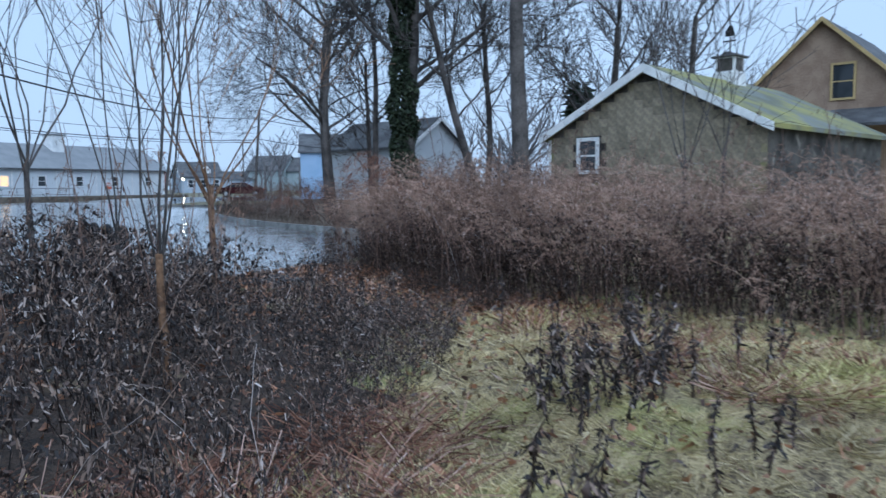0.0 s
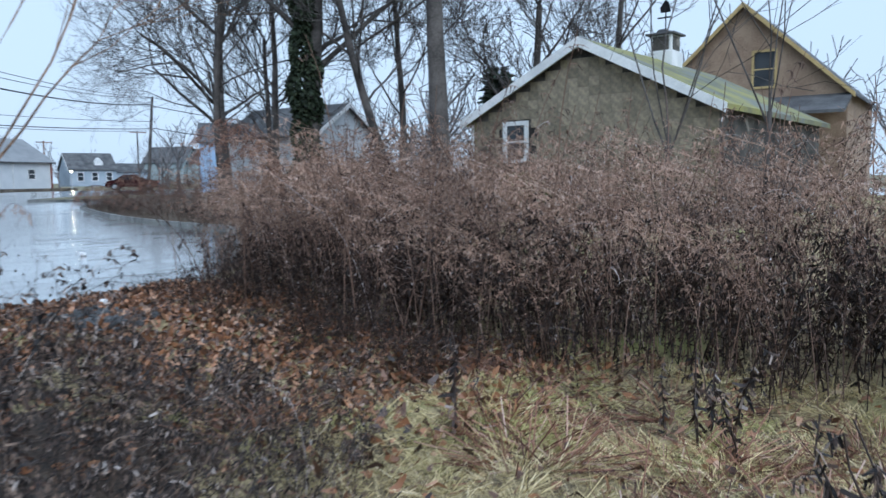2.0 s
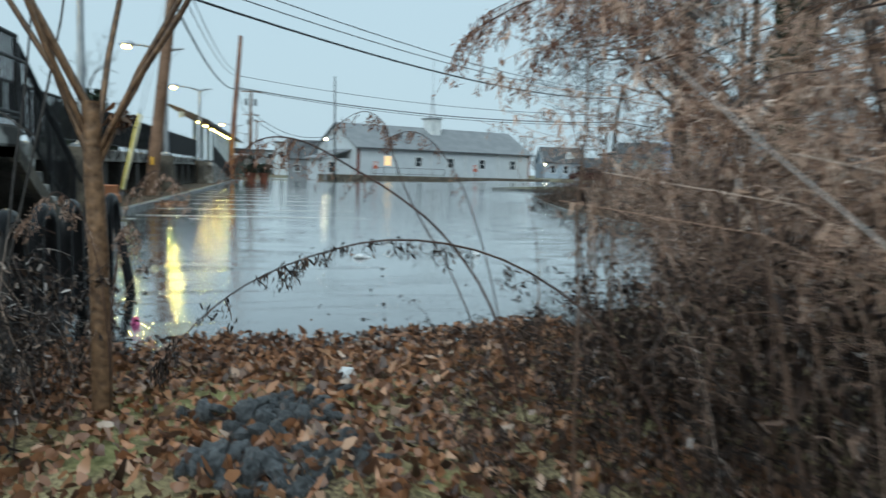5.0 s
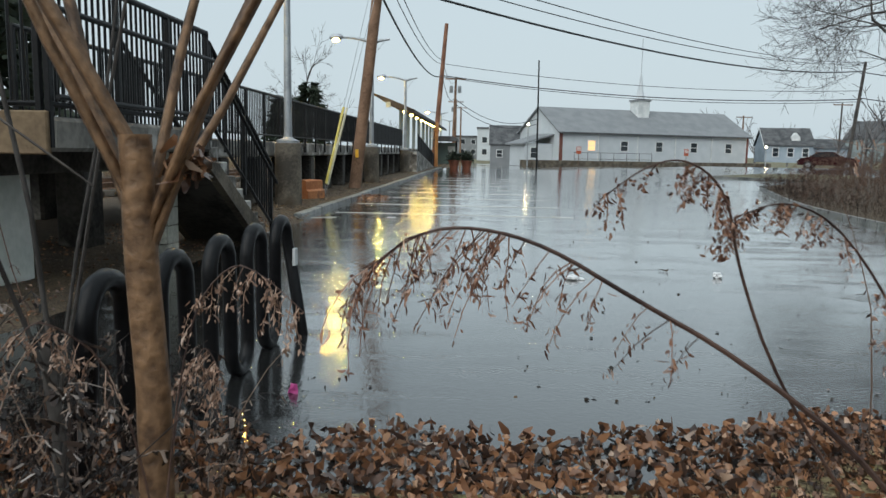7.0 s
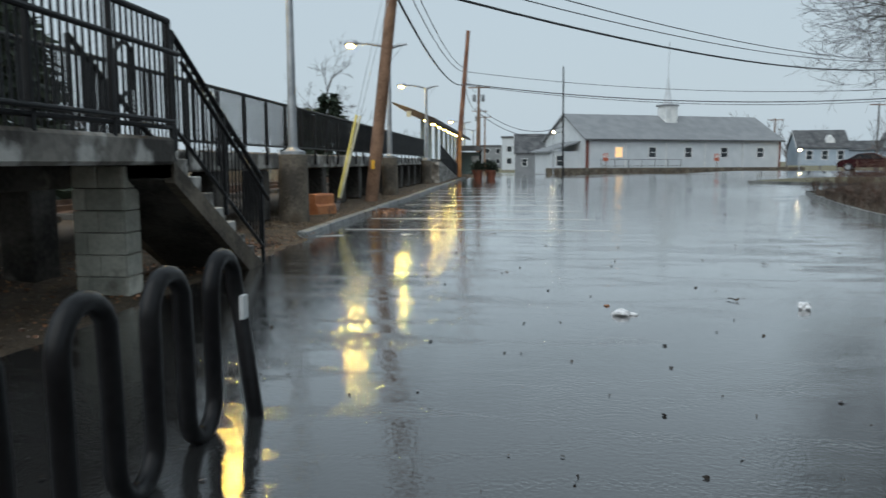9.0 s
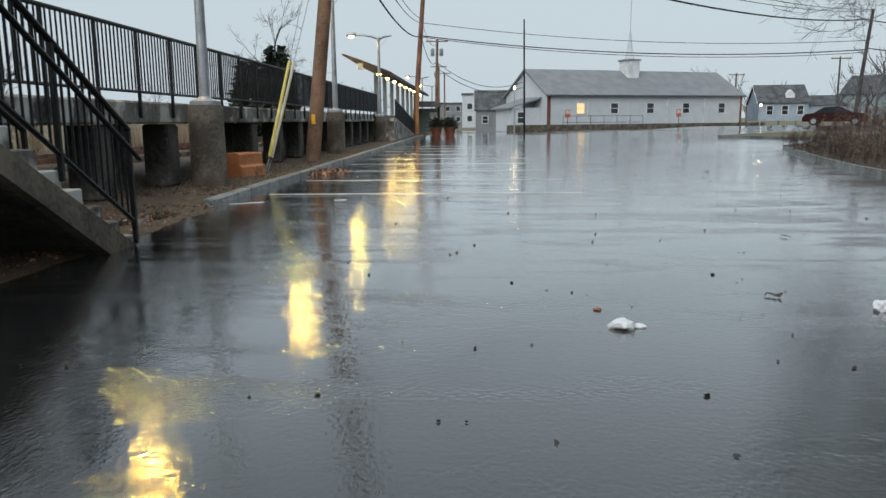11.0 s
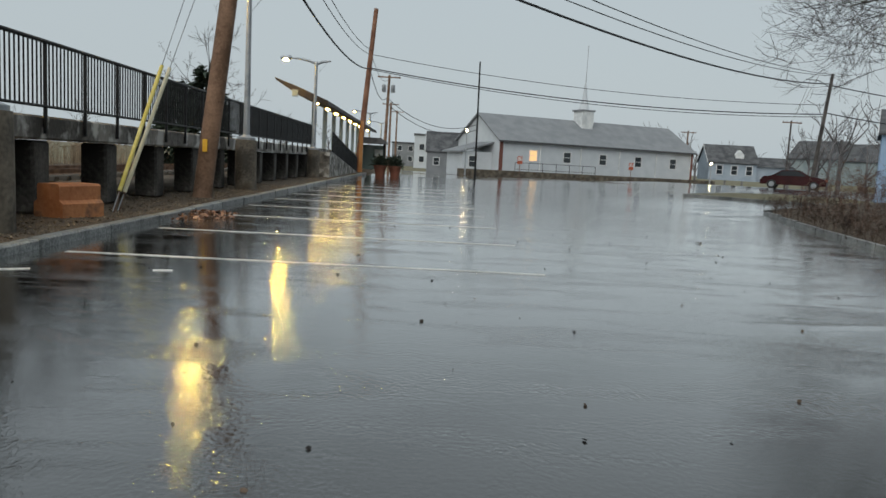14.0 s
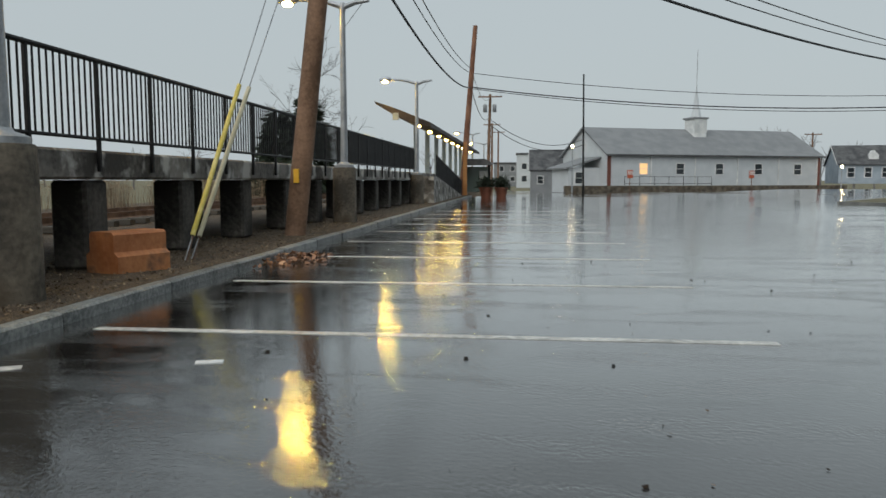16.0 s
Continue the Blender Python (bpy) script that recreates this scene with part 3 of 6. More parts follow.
# ---- lamp posts ----
def lamp_post(x, y, z=0.08):
    l = thing("lamp_post", x, y, z, "grey steel lamp post on a round concrete base, lit", "lamp post", "platform lamp posts")
    part("base", Geo().lathe([(0.30, 0), (0.295, 0.03), (0.285, 1.32), (0.27, 1.36), (0.2, 1.37)], 24), BASE, l, "weathered round concrete base", True)
    part("collar", Geo().lathe([(0.25, 1.36), (0.25, 1.42), (0.12, 1.47), (0.10, 1.5)], 16), STEEL, l, smooth=True)
    part("pole", Geo().tube([(0, 0, 1.45), (0, 0, 5.2)], [0.09, 0.062], 12), STEEL, l, smooth=True)
    part("head_bracket", Geo().tube([(0, 0, 5.12), (0, 0, 5.28), (0, 0, 5.34)], [0.075, 0.085, 0.05], 10), STEEL, l, smooth=True)
    part("arm", Geo().tube([(0, 0, 5.24), (-0.35, 0, 5.35), (-0.8, 0, 5.42), (-1.15, 0, 5.43)], [0.07, 0.055, 0.045, 0.04], 8), STEEL, l, smooth=True)
    part("arm", Geo().tube([(0, 0, 5.22), (0.3, 0, 5.33), (0.66, 0, 5.38)], [0.07, 0.055, 0.04], 8), STEEL, l, smooth=True)
    part("brace", Geo().tube([(0.04, 0, 4.75), (0.5, 0, 5.33)], 0.008, 5), STEEL, l)
    head = part("lantern", Geo().tube([(-1.1, 0, 5.44), (-1.2, 0, 5.45), (-1.45, 0, 5.44), (-1.62, 0, 5.41)], [0.05, 0.11, 0.12, 0.05], 10), STEEL, l, smooth=True)
    part("lens", Geo().lathe([(0.1, -0.075), (0.13, -0.03), (0.12, 0.0)], 14, (-1.38, 0, 5.36)), LAMPGLOW, head, "glowing warm lamp lens", True)
    return l


lamp_post(-1.16, 0.62)
lamp_post(-1.17, 12.9)
lamp_post(-1.38, 26.9, 0.0)
for k, (x, y) in enumerate(((-1.3, 60), (-1.3, 78))):
    lamp_post(x, y, -0.2)


# ---- utility poles and cables ----
def utility_pole(foot, top, r, material, label, arms=0, tag=False, cans=0):
    f, t = Vector(foot), Vector(top)
    u = thing("utility_pole", *f, label, "utility pole", "utility poles")
    d = t - f
    part("pole", Geo().tube([(0, 0, -0.3), d * 0.5, d], [r, r * 0.85, r * 0.68], 14), material, u, smooth=True)
    if tag:
        p = d * (1.12 / d.z)
        part("tag", Geo().box(p.x - 0.05, p.x + 0.05, p.y - r - 0.015, p.y - r + 0.03, 0.98, 1.24, 0.005), TAGC, u, "amber reflector plate")
    for k in range(arms):
        z = d.z - 0.35 - 1.1 * k
        p = d * (z / d.z)
        arm = part("crossarm", Geo().box(p.x - 1.25, p.x + 1.25, p.y - 0.3, p.y - 0.18, z, z + 0.13, 0.01), POLEWOOD, u)
        for q in (-1.15, -0.7, 0.7, 1.15):
            part("insulator", Geo().lathe([(0.05, 0), (0.06, 0.06), (0.03, 0.16)], 8, (p.x + q, p.y - 0.24, z + 0.13)), STEEL, arm)
    for k in range(cans):
        z = d.z * 0.82
        p = d * (z / d.z)
        part("transformer", Geo().lathe([(0.2, 0), (0.22, 0.04), (0.22, 0.75), (0.12, 0.85)], 12, (p.x + (-0.5, 0.5)[k], p.y - 0.1, z)), STEEL, u, "grey transformer can", True)
    return u


P1 = utility_pole((-1.05, 8.32, 0.1), (0.22, 8.7, 11.2), 0.20, POLEWOOD, "leaning brown wooden utility pole with amber plate", tag=True)
P2 = utility_pole((-1.15, 47.2, 0.0), (-0.23, 47.2, 11.7), 0.23, REDPOLE, "tall reddish wooden utility pole, leaning slightly")
utility_pole((-0.75, 75.4, -0.3), (-0.5, 75.4, 10.2), 0.2, POLEWOOD, "brown utility pole with crossarm and transformers", 1, cans=2)
utility_pole((-1.75, 108, -0.7), (-1.73, 108, 9.63), 0.2, POLEWOOD, "distant brown utility pole with crossarm", 1, cans=1)
utility_pole((-1.8, 136, -0.8), (-1.81, 136, 10.28), 0.2, POLEWOOD, "distant brown utility pole with crossarm", 1)
PR = utility_pole((33.6, 49.4, 0.3), (34.43, 49.4, 9.35), 0.17, BARK, "leaning grey street pole with a lamp arm")
part("lamp_arm", Geo().tube([(0.75, 0, 8.0), (-0.2, 0, 8.5), (-1.2, 0, 8.55)], 0.04, 6), STEEL, PR)
utility_pole((50.1, 87.3, 0.3), (50.1, 87.3, 8.7), 0.14, BARK, "grey wooden street pole with crossarm", 1)
utility_pole((46.0, 113, -0.5), (46.0, 113, 8.2), 0.18, POLEWOOD, "distant utility pole with crossarm", 1)
utility_pole((9.75, 80, -0.4), (9.6, 80, 12.8), 0.12, BLACK, "thin dark mast beside the church")


def cable(a, b, sag, r, label="black overhead cable between the utility poles"):
    a, b = Vector(a), Vector(b)
    pts = [a.lerp(b, k / 20) - Vector((0, 0, sag * 4 * (k / 20) * (1 - k / 20))) for k in range(21)]
    return solid("overhead_cable", Geo().tube(pts, r, 5), CABLE, label, "cable", group="overhead cables")


cable((-0.3, 8.6, 6.6), (34.3, 49.4, 8.6), 1.0, 0.045)
cable((-0.25, 8.6, 7.1), (34.4, 49.4, 9.2), 0.95, 0.022)
cable((-0.2, 8.65, 7.5), (34.4, 49.4, 9.3), 0.9, 0.022)
cable((-0.32, 8.6, 6.35), (-0.55, 47.2, 7.5), 0.9, 0.04)
cable((-0.25, 8.65, 7.1), (-0.5, 47.2, 8.5), 0.8, 0.02)
cable((-0.2, 8.65, 7.6), (-0.45, 47.2, 8.8), 0.8, 0.02)
cable((-0.45, 47.2, 8.5), (34.2, 49.4, 7.0), 0.75, 0.022)
cable((-0.55, 47.2, 7.55), (34.1, 49.4, 6.3), 0.8, 0.04)
cable((-0.55, 47.2, 7.45), (34.1, 49.4, 6.1), 0.85, 0.025)
cable((34.2, 49.4, 8.5), (70, 62, 9.6), 1.0, 0.04)
cable((34.2, 49.4, 6.4), (70, 62, 7.4), 1.0, 0.04)
cable((-0.5, 47.2, 7.5), (-0.55, 75.4, 8.0), 1.2, 0.03)
cable((-0.45, 47.2, 8.6), (-0.5, 75.4, 9.9), 1.0, 0.02)
cable((-0.5, 75.4, 7.6), (9.6, 80, 5.6), 1.5, 0.035)
cable((-0.5, 75.4, 7.0), (9.6, 80, 5.0), 1.5, 0.035)
# the guy wires with their guards
for k, (dx, m, c) in enumerate(((0.0, YELLOW, "yellow plastic guy-wire guard"), (0.2, mat("faded_yellow_plastic", (0.55, 0.52, 0.36), (0.68, 0.66, 0.52), 6, 0.5, 0.1), "faded pale yellow guy-wire guard"))):
    g = thing("guy_wire", -1.08, 3.85 + dx, 0.1, c + " on an anchored cable", "guy wire", "guy wires")
    a, b = Vector((0, 0, 0)), Vector((1.15 + 0.05 * k, 4.7 - dx, 9.0 - 0.8 * k))
    part("cable", Geo().tube([a, b], 0.009, 5), STEEL, g)
    part("guard", Geo().tube([b * 0.035, b * (0.265 + 0.025 * k)], 0.034, 8), m, g, c, True)
    part("anchor", Geo().tube([(0, 0, -0.1), b * 0.036], 0.014, 6), RUST, g)

# orange barrier block
bar = thing("barrier_block", -1.24, 2.78, 0.09, "orange painted concrete barrier block, weathered", "barrier", rz=radians(68))
part("body", Geo().prism([(-0.36, -0.26, 0), (-0.36, 0.26, 0), (-0.36, 0.26, 0.2), (-0.36, 0.2, 0.25), (-0.36, 0.2, 0.44), (-0.36, 0.17, 0.47), (-0.36, -0.17, 0.47), (-0.36, -0.2, 0.44), (-0.36, -0.2, 0.25), (-0.36, -0.26, 0.2)], (0.72, 0, 0)), ORANGE, bar)

# ---- bicycle rack ----
rack = thing("bicycle_rack", 1.74, -10.58, 0, "black steel wave bicycle rack standing in the puddle", "bicycle rack")
r, ht = 0.154, 0.825
pts = [(0.15, 0.02, -0.05), (0.11, 0.04, 0.2), (0.04, 0.13, 0.5), (0, 0.155, ht - r)]
y = 0.155
for k in range(5):
    for j in range(1, 9):
        a = math.pi * j / 8
        pts.append((0, y - r + r * math.cos(a), ht - r + r * math.sin(a)))
    y -= 2 * r
    if k < 4:
        pts.append((0, y, 0.45))
        for j in range(0, 9):
            a = math.pi * j / 8
            pts.append((0, y - r + r * math.cos(a), 0.015 + r - r * math.sin(a)))
        y -= 2 * r
        pts.append((0, y, 0.45))
pts += [(0, y, 0.5), (-0.03, y, 0.2), (-0.05, y, -0.05)]
part("tube", Geo().tube(pts, 0.042, 12), RACK, rack, "worn black bent steel tube", True)
part("sticker", Geo().box(0.075, 0.095, 0.02, 0.09, 0.5, 0.62), WHITE, rack, "small white sticker")


# ---- station canopy, shelter, planters ----
can = thing("station_canopy", 0, 0, 1.5, "dark shed-roofed platform canopy with lit ceiling lamps", "canopy")
part("roof", Geo().prism([(-3.45, 28.0, 3.14), (-2.4, 28.0, 2.78), (-0.95, 28.0, 2.2), (-0.9, 28.0, 1.98), (-2.3, 28.0, 2.36), (-3.4, 28.0, 3.02)], (0, 36, 0)), mat("dark_brown_roof", (0.016, 0.013, 0.012), (0.045, 0.037, 0.032), 2, 0.7, 0.2), can, "dark sloping canopy roof")
part("fascia", Geo().box(-2.62, -2.36, 27.95, 28.05, 2.3, 2.62), SAGE, can, "pale end panel")
col = part("column", Geo().box(-0.12, 0.12, -0.12, 0.12, 0, 2.4, 0.02), SAGE, can, "pale square column")
col.location = (-2.3, 33, 0)
for k in range(1, 8):
    share(col, -2.3, 33 + 4.4 * k, 0)
lens = part("ceiling_lamp", Geo().lathe([(0.07, -0.04), (0.11, 0.0), (0.11, 0.06)], 12), CANGLOW, can, "glowing round ceiling lamp")
lens.location = (-1.75, 30, 2.15)
for k in range(1, 9):
    share(lens, -1.75, 30 + 4.2 * k, 2.15)
part("post", Geo().box(-0.95, -0.7, 46.0, 46.3, -1.5, 2.2), mat("varnished_timber", (0.45, 0.2, 0.07), (0.55, 0.27, 0.10), 3, 0.5, 0.1), can, "orange-brown timber post")
rail_run("railing", (-0.9, 30.0, 1.2), (-0.9, 44.0, 0.0), 1.1, "black railing of the ramp beside the canopy", 6, 14, far_joined=14)
solid("ramp", Geo().prism([(-1.64, 28.5, -0.1), (-1.64, 44.5, -0.1), (-1.64, 44.5, 0.06), (-1.64, 29.8, 1.3), (-1.64, 28.5, 1.3)], (0.8, 0, 0)), CONCRETE, "concrete ramp down from the platform", "ramp", "structure")

shelter = thing("bus_shelter", -0.1, 47.9, -0.02, "small glazed waiting shelter with dark domed roof", "shelter")
for x in (-0.85, 0.85):
    for y in (-0.7, 0.7):
        part("post", Geo().box(x - 0.05, x + 0.05, y - 0.05, y + 0.05, 0, 2.2), BLACK, shelter)
part("roof", Geo().prism([(-1.05, -0.9, 2.2), (1.05, -0.9, 2.2), (1.0, -0.9, 2.4), (0.6, -0.9, 2.62), (-0.6, -0.9, 2.62), (-1.0, -0.9, 2.4)], (0, 1.8, 0)), ROOFD, shelter, "dark domed roof")
part("pane", Geo().box(-0.78, 0.78, 0.68, 0.7, 0.3, 2.1), glass("shelter_glass", (0.2, 0.26, 0.24)), shelter, "greenish glass pane")
part("pane", Geo().box(-0.86, -0.84, -0.62, 0.62, 0.3, 2.1), PANE, shelter)
part("notice", Geo().box(0.1, 0.7, 0.64, 0.67, 1.1, 1.8), WHITE, shelter, "white notice sheet")
rng = np.random.default_rng(5)
for x, y in ((0.75, 43.3), (1.75, 43.4)):
    pl = thing("planter", x, y, 0, "terracotta planter with bushy dried plant", "planter", "planters by the shelter")
    part("pot", Geo().lathe([(0.3, 0), (0.42, 0.55), (0.46, 0.56), (0.46, 0.66), (0.38, 0.66)], 16), TERRA, pl, smooth=True)
    tw = q_join([q_leaf(np.array([rng.normal(0, 0.2), rng.normal(0, 0.2), rng.uniform(0.55, 1.1)]), rng.normal(size=3) + [0, 0, 0.6], rng.uniform(0.2, 0.5), 0.07, rng) for _ in range(420)])
    o = new("foliage", q_mesh("foliage", tw, CONIFER))
    o.parent = pl
    tagged(o, "dark bushy foliage")


# ---- buildings ----
def window(parent, origin, right, w, h, deep=0.06, lit=None, trim=WHITE, cross=True):
    """A framed window on a wall: origin is its lower left corner, right the wall's direction; its outside faces away from the wall."""
    o, rt, up = Vector(origin), Vector(right).normalized(), Vector((0, 0, 1))
    out = rt.cross(up)

    def slab(a0, a1, b0, b1, d0, d1):
        ps = [o + rt * a + up * b + out * d for a, b, d in ((a0, b0, d0), (a1, b0, d0), (a1, b1, d0), (a0, b1, d0))]
        return Geo().prism(ps, out * (d1 - d0))
    e = part("window", slab(0, w, 0, h, -0.02, 0.012), lit or PANE, parent, "window with pale frame")
    t = 0.09
    g = Geo()
    for a0, a1, b0, b1 in ((-t, 0.02, -t, h + t), (w - 0.02, w + t, -t, h + t), (0.02, w - 0.02, h - 0.02, h + t), (0.02, w - 0.02, -t, 0.02)):
        s = slab(a0, a1, b0, b1, 0.0, deep)
        g.add(s.v, s.f)
    part("frame", g, trim, e)
    if cross:
        part("sash", slab(0.02, w - 0.02, h * 0.5 - 0.03, h * 0.5 + 0.03, 0.013, 0.03), trim, e)
    return e


def gable_house(name, x, y, z, turn, width, length, eave, peak, wall, roof, label, over=0.3, trim=WHITE, category="house"):
    """Gable end on the local -x side, ridge along local +x."""
    h = thing(name, x, y, z, label, category, rz=radians(turn))
    w = width / 2
    part("wall", Geo().prism([(0, -w, 0), (0, w, 0), (0, w, eave), (0, 0, peak), (0, -w, eave)], (length, 0, 0)), wall, h)
    k = (peak - eave) / w
    th = 0.14
    for s in (-1, 1):
        yo = s * (w + over)
        zo = eave - k * over
        part("roof", Geo().prism([(-over, 0, peak + 0.01), (-over, yo, zo + 0.01), (-over, yo, zo + th), (-over, 0, peak + th + 0.02)], (length + 2 * over, 0, 0)), roof, h)
        part("bargeboard", Geo().prism([(-over - 0.05, 0, peak + th + 0.03), (-over - 0.05, yo, zo + th + 0.01), (-over - 0.05, yo, zo - 0.08), (-over - 0.05, 0, peak - 0.08)], (0.05, 0, 0)), trim, h, "painted bargeboard")
    return h


# shingled garage with the mossy roof
gar = gable_house("garage", 17.1, -10.05, 0.0, 4, 6.9, 9.0, 2.82, 4.55, DARK_PIER, MOSS, "weathered shingled garage with mossy roof and white trim", over=0.25, category="garage")
rng = np.random.default_rng(8)
sh = part("shingle", Geo().box(-0.02, 0.0, 0.003, 0.297, 0.0, 0.25, 0.004), SHINGLE, gar, "weathered wooden shingle")
sh.location = (-0.004, -3.45, 1.3)
more = Geo()
count = 0
for row in range(18):
    z0 = 0.45 + 0.235 * row
    half = 3.45 if z0 < 2.6 else 3.45 * (4.5 - z0 - 0.2) / (4.5 - 2.72)
    if half < 0.2:
        continue
    yy = -half - 0.13 * (row % 2)
    while yy < half:
        wd = 0.3
        if max(yy, -half) < half - 0.05 and not (1.45 < yy + 0.15 < 2.5 and 1.5 < z0 + 0.12 < 2.75):
            if z0 > 1.3 and count < 300 and yy >= -half and yy + wd <= half:
                share(sh, -0.004 - rng.uniform(0, 0.008), yy, z0)
                count += 1
            else:
                more.box(-0.022, -0.002, max(yy, -half) + 0.003, min(yy + wd, half) - 0.003, z0, z0 + 0.25)
        yy += wd
tagged(part("shingle", more, SHINGLE, gar), kind="stuff")
window(gar, (-0.02, 2.3, 1.75), (0, -1, 0), 0.62, 0.92, trim=WHITE)
part("corner_board", Geo().box(-0.04, 0.06, 3.40, 3.5, 0, 2.75), WHITE, gar)
cup = part("cupola", Geo().box(4.66, 5.44, -0.39, 0.39, 4.45, 4.96, 0.02).box(4.72, 5.38, -0.33, 0.33, 4.96, 5.44, 0.01), WHITE, gar, "white louvred roof cupola")
part("louvre", Geo().box(4.70, 4.718, -0.25, 0.25, 5.0, 5.4), DARK_PIER, cup)
part("louvre", Geo().box(4.80, 5.30, -0.35, -0.332, 5.0, 5.4), DARK_PIER, cup)
part("louvre", Geo().box(4.80, 5.30, 0.332, 0.35, 5.0, 5.4), DARK_PIER, cup)
part("cap", Geo().box(4.6, 5.5, -0.45, 0.45, 5.44, 5.5, 0.01).prism([(4.8, -0.25, 5.5), (4.8, 0.25, 5.5), (4.8, 0.1, 5.62), (4.8, -0.1, 5.62)], (0.5, 0, 0)), ROOFD, cup)
part("weathervane", Geo().tube([(5.05, 0, 5.6), (5.05, 0, 6.3)], 0.02, 6).box(5.03, 5.07, -0.2, 0.25, 5.98, 6.02).prism([(5.04, -0.16, 6.15), (5.04, 0.16, 6.15), (5.04, 0.18, 6.3), (5.04, 0.02, 6.52), (5.04, -0.08, 6.45)], (0.02, 0, 0)), BLACK, cup, "dark weathervane")

big = gable_house("old_house", 38.8, -5.4, 0.0, 8, 9.4, 10.0, 5.2, 9.6, BROWNSIDE, ROOFD, "tall brown shingled house with ochre trim", over=0.35, trim=TRIMY)
window(big, (-0.02, -0.5, 5.6), (0, -1, 0), 1.0, 1.7, trim=TRIMY)
window(big, (-0.02, 2.9, 2.2), (0, -1, 0), 1.0, 1.6, trim=TRIMY)
part("porch_roof", Geo().prism([(-2.4, -4.9, 4.0), (-2.4, 4.9, 4.0), (0.0, 4.9, 4.9), (0.0, -4.9, 4.9)], (0, 0, 0.15)), ROOFD, big)
part("dormer", Geo().prism([(-1.2, 1.6, 4.6), (-1.2, 5.0, 4.6), (-1.2, 3.3, 6.3)], (1.2, 0, 0)), BROWNSIDE, big)
part("bargeboard", Geo().prism([(-1.3, 1.4, 4.5), (-1.3, 3.3, 6.45), (-1.3, 5.2, 4.5), (-1.3, 5.0, 4.5), (-1.3, 3.3, 6.2), (-1.3, 1.6, 4.5)], (0.1, 0, 0)), TRIMY, big)

# the white church hall
fl, fr = Vector((13.96, 95.15, 0)), Vector((45.56, 108.73, 0))
ang = math.atan2(fr.y - fl.y, fr.x - fl.x)
LEN = (fr - fl).length
ch = thing("church_hall", fl.x, fl.y, -0.55, "long pale church hall with grey roof and small steeple", "church", rz=ang)
DEP, EV, PK = 13.0, 5.15, 8.75
part("wall", Geo().prism([(0, 0, 0), (0, DEP, 0), (0, DEP, EV), (0, DEP / 2, PK), (0, 0, EV)], (LEN, 0, 0)), SIDING, ch)
for y0, y1 in ((-0.5, DEP / 2), (DEP + 0.5, DEP / 2)):
    part("roof", Geo().prism([(-0.4, y0, EV - 0.28), (-0.4, y1, PK + 0.02), (-0.4, y1, PK + 0.25), (-0.4, y0, EV - 0.06)], (LEN + 0.8, 0, 0)), ROOFG, ch)
part("gutter", Geo().box(-0.4, LEN + 0.4, -0.62, -0.5, EV - 0.3, EV - 0.12), ROOFD, ch)
for x in (0.0, LEN - 0.5):
    part("corner_post", Geo().box(x, x + 0.5, -0.12, 0.02, 0, EV - 0.3), BRICK, ch, "dark red corner trim")
for k in (0.14, 0.305, 0.487, 0.675, 0.87):
    window(ch, (LEN * k, 0, 2.45), (1, 0, 0), 1.2, 1.45, lit=WINDOWGLOW if k < 0.2 else None)
for k in (0.19, 0.39, 0.59, 0.79, 0.985):
    part("downpipe", Geo().tube([(LEN * k, -0.1, 0), (LEN * k, -0.1, EV - 0.3)], 0.09, 6), WHITE, ch)
st = part("steeple", Geo().box(LEN * 0.468 + 0.15, LEN * 0.468 + 2.15, DEP / 2 - 2.2, DEP / 2 + 0.2, PK - 1.6, PK + 1.6, 0.03), WHITE, ch, "white clapboard steeple base with thin spire")
sx, sy = LEN * 0.468 + 1.15, DEP / 2 - 1.0
for k in range(8):
    part("clapboard", Geo().box(sx - 1.06, sx + 1.06, sy - 1.25, sy - 1.2, PK - 0.3 + 0.23 * k, PK - 0.16 + 0.23 * k), WHITE, st)
part("cornice", Geo().box(sx - 1.2, sx + 1.2, sy - 1.35, sy + 1.35, PK + 1.6, PK + 1.85), ROOFG, st)
part("spire", Geo().lathe([(0.8, PK + 1.85), (0.42, PK + 3.4), (0.1, PK + 6.0)], 8, (sx, sy, 0)), SIDING, st)
part("finial", Geo().tube([(sx, sy, PK + 5.9), (sx, sy, PK + 11.4)], 0.05, 5), STEEL, st)
# porch at the west end
part("porch_wall", Geo().box(-4.6, -0.02, 2.0, 7.0, 0, 3.3), SIDING, ch)
part("porch_roof", Geo().prism([(-5.2, 1.6, 3.1), (0.0, 1.6, 4.6), (0.0, 1.6, 4.8), (-5.2, 1.6, 3.3)], (0, 6, 0)), ROOFG, ch)
window(ch, (-3.6, 2.0, 1.2), (1, 0, 0), 1.0, 1.5)
wall_g = Geo().box(-7.6, LEN + 2.0, -3.2, -2.7, -0.2, 1.0, 0.03)
ow = tagged(new("retaining_wall", wall_g.mesh("retaining_wall", BASE)), "low grey-brown retaining wall before the church hall", "wall", kind="structure")
ow.location, ow.rotation_euler = (fl.x, fl.y, -0.6), (0, 0, ang)
fen = thing("yard_fence", fl.x, fl.y, 0.4, "thin dark metal fence before the church hall", "fence", rz=ang)
post = part("post", Geo().tube([(0, 0, 0), (0, 0, 1.2)], 0.035, 5), BLACK, fen)
post.location = (1.2, -2.4, 0)
for k in range(1, 7):
    share(post, 1.2 + 2.2 * k, -2.4, 0)
for z in (0.25, 1.15):
    part("rail", Geo().tube([(1.2, -2.4, z), (14.4, -2.4, z)], 0.03, 5), BLACK, fen)
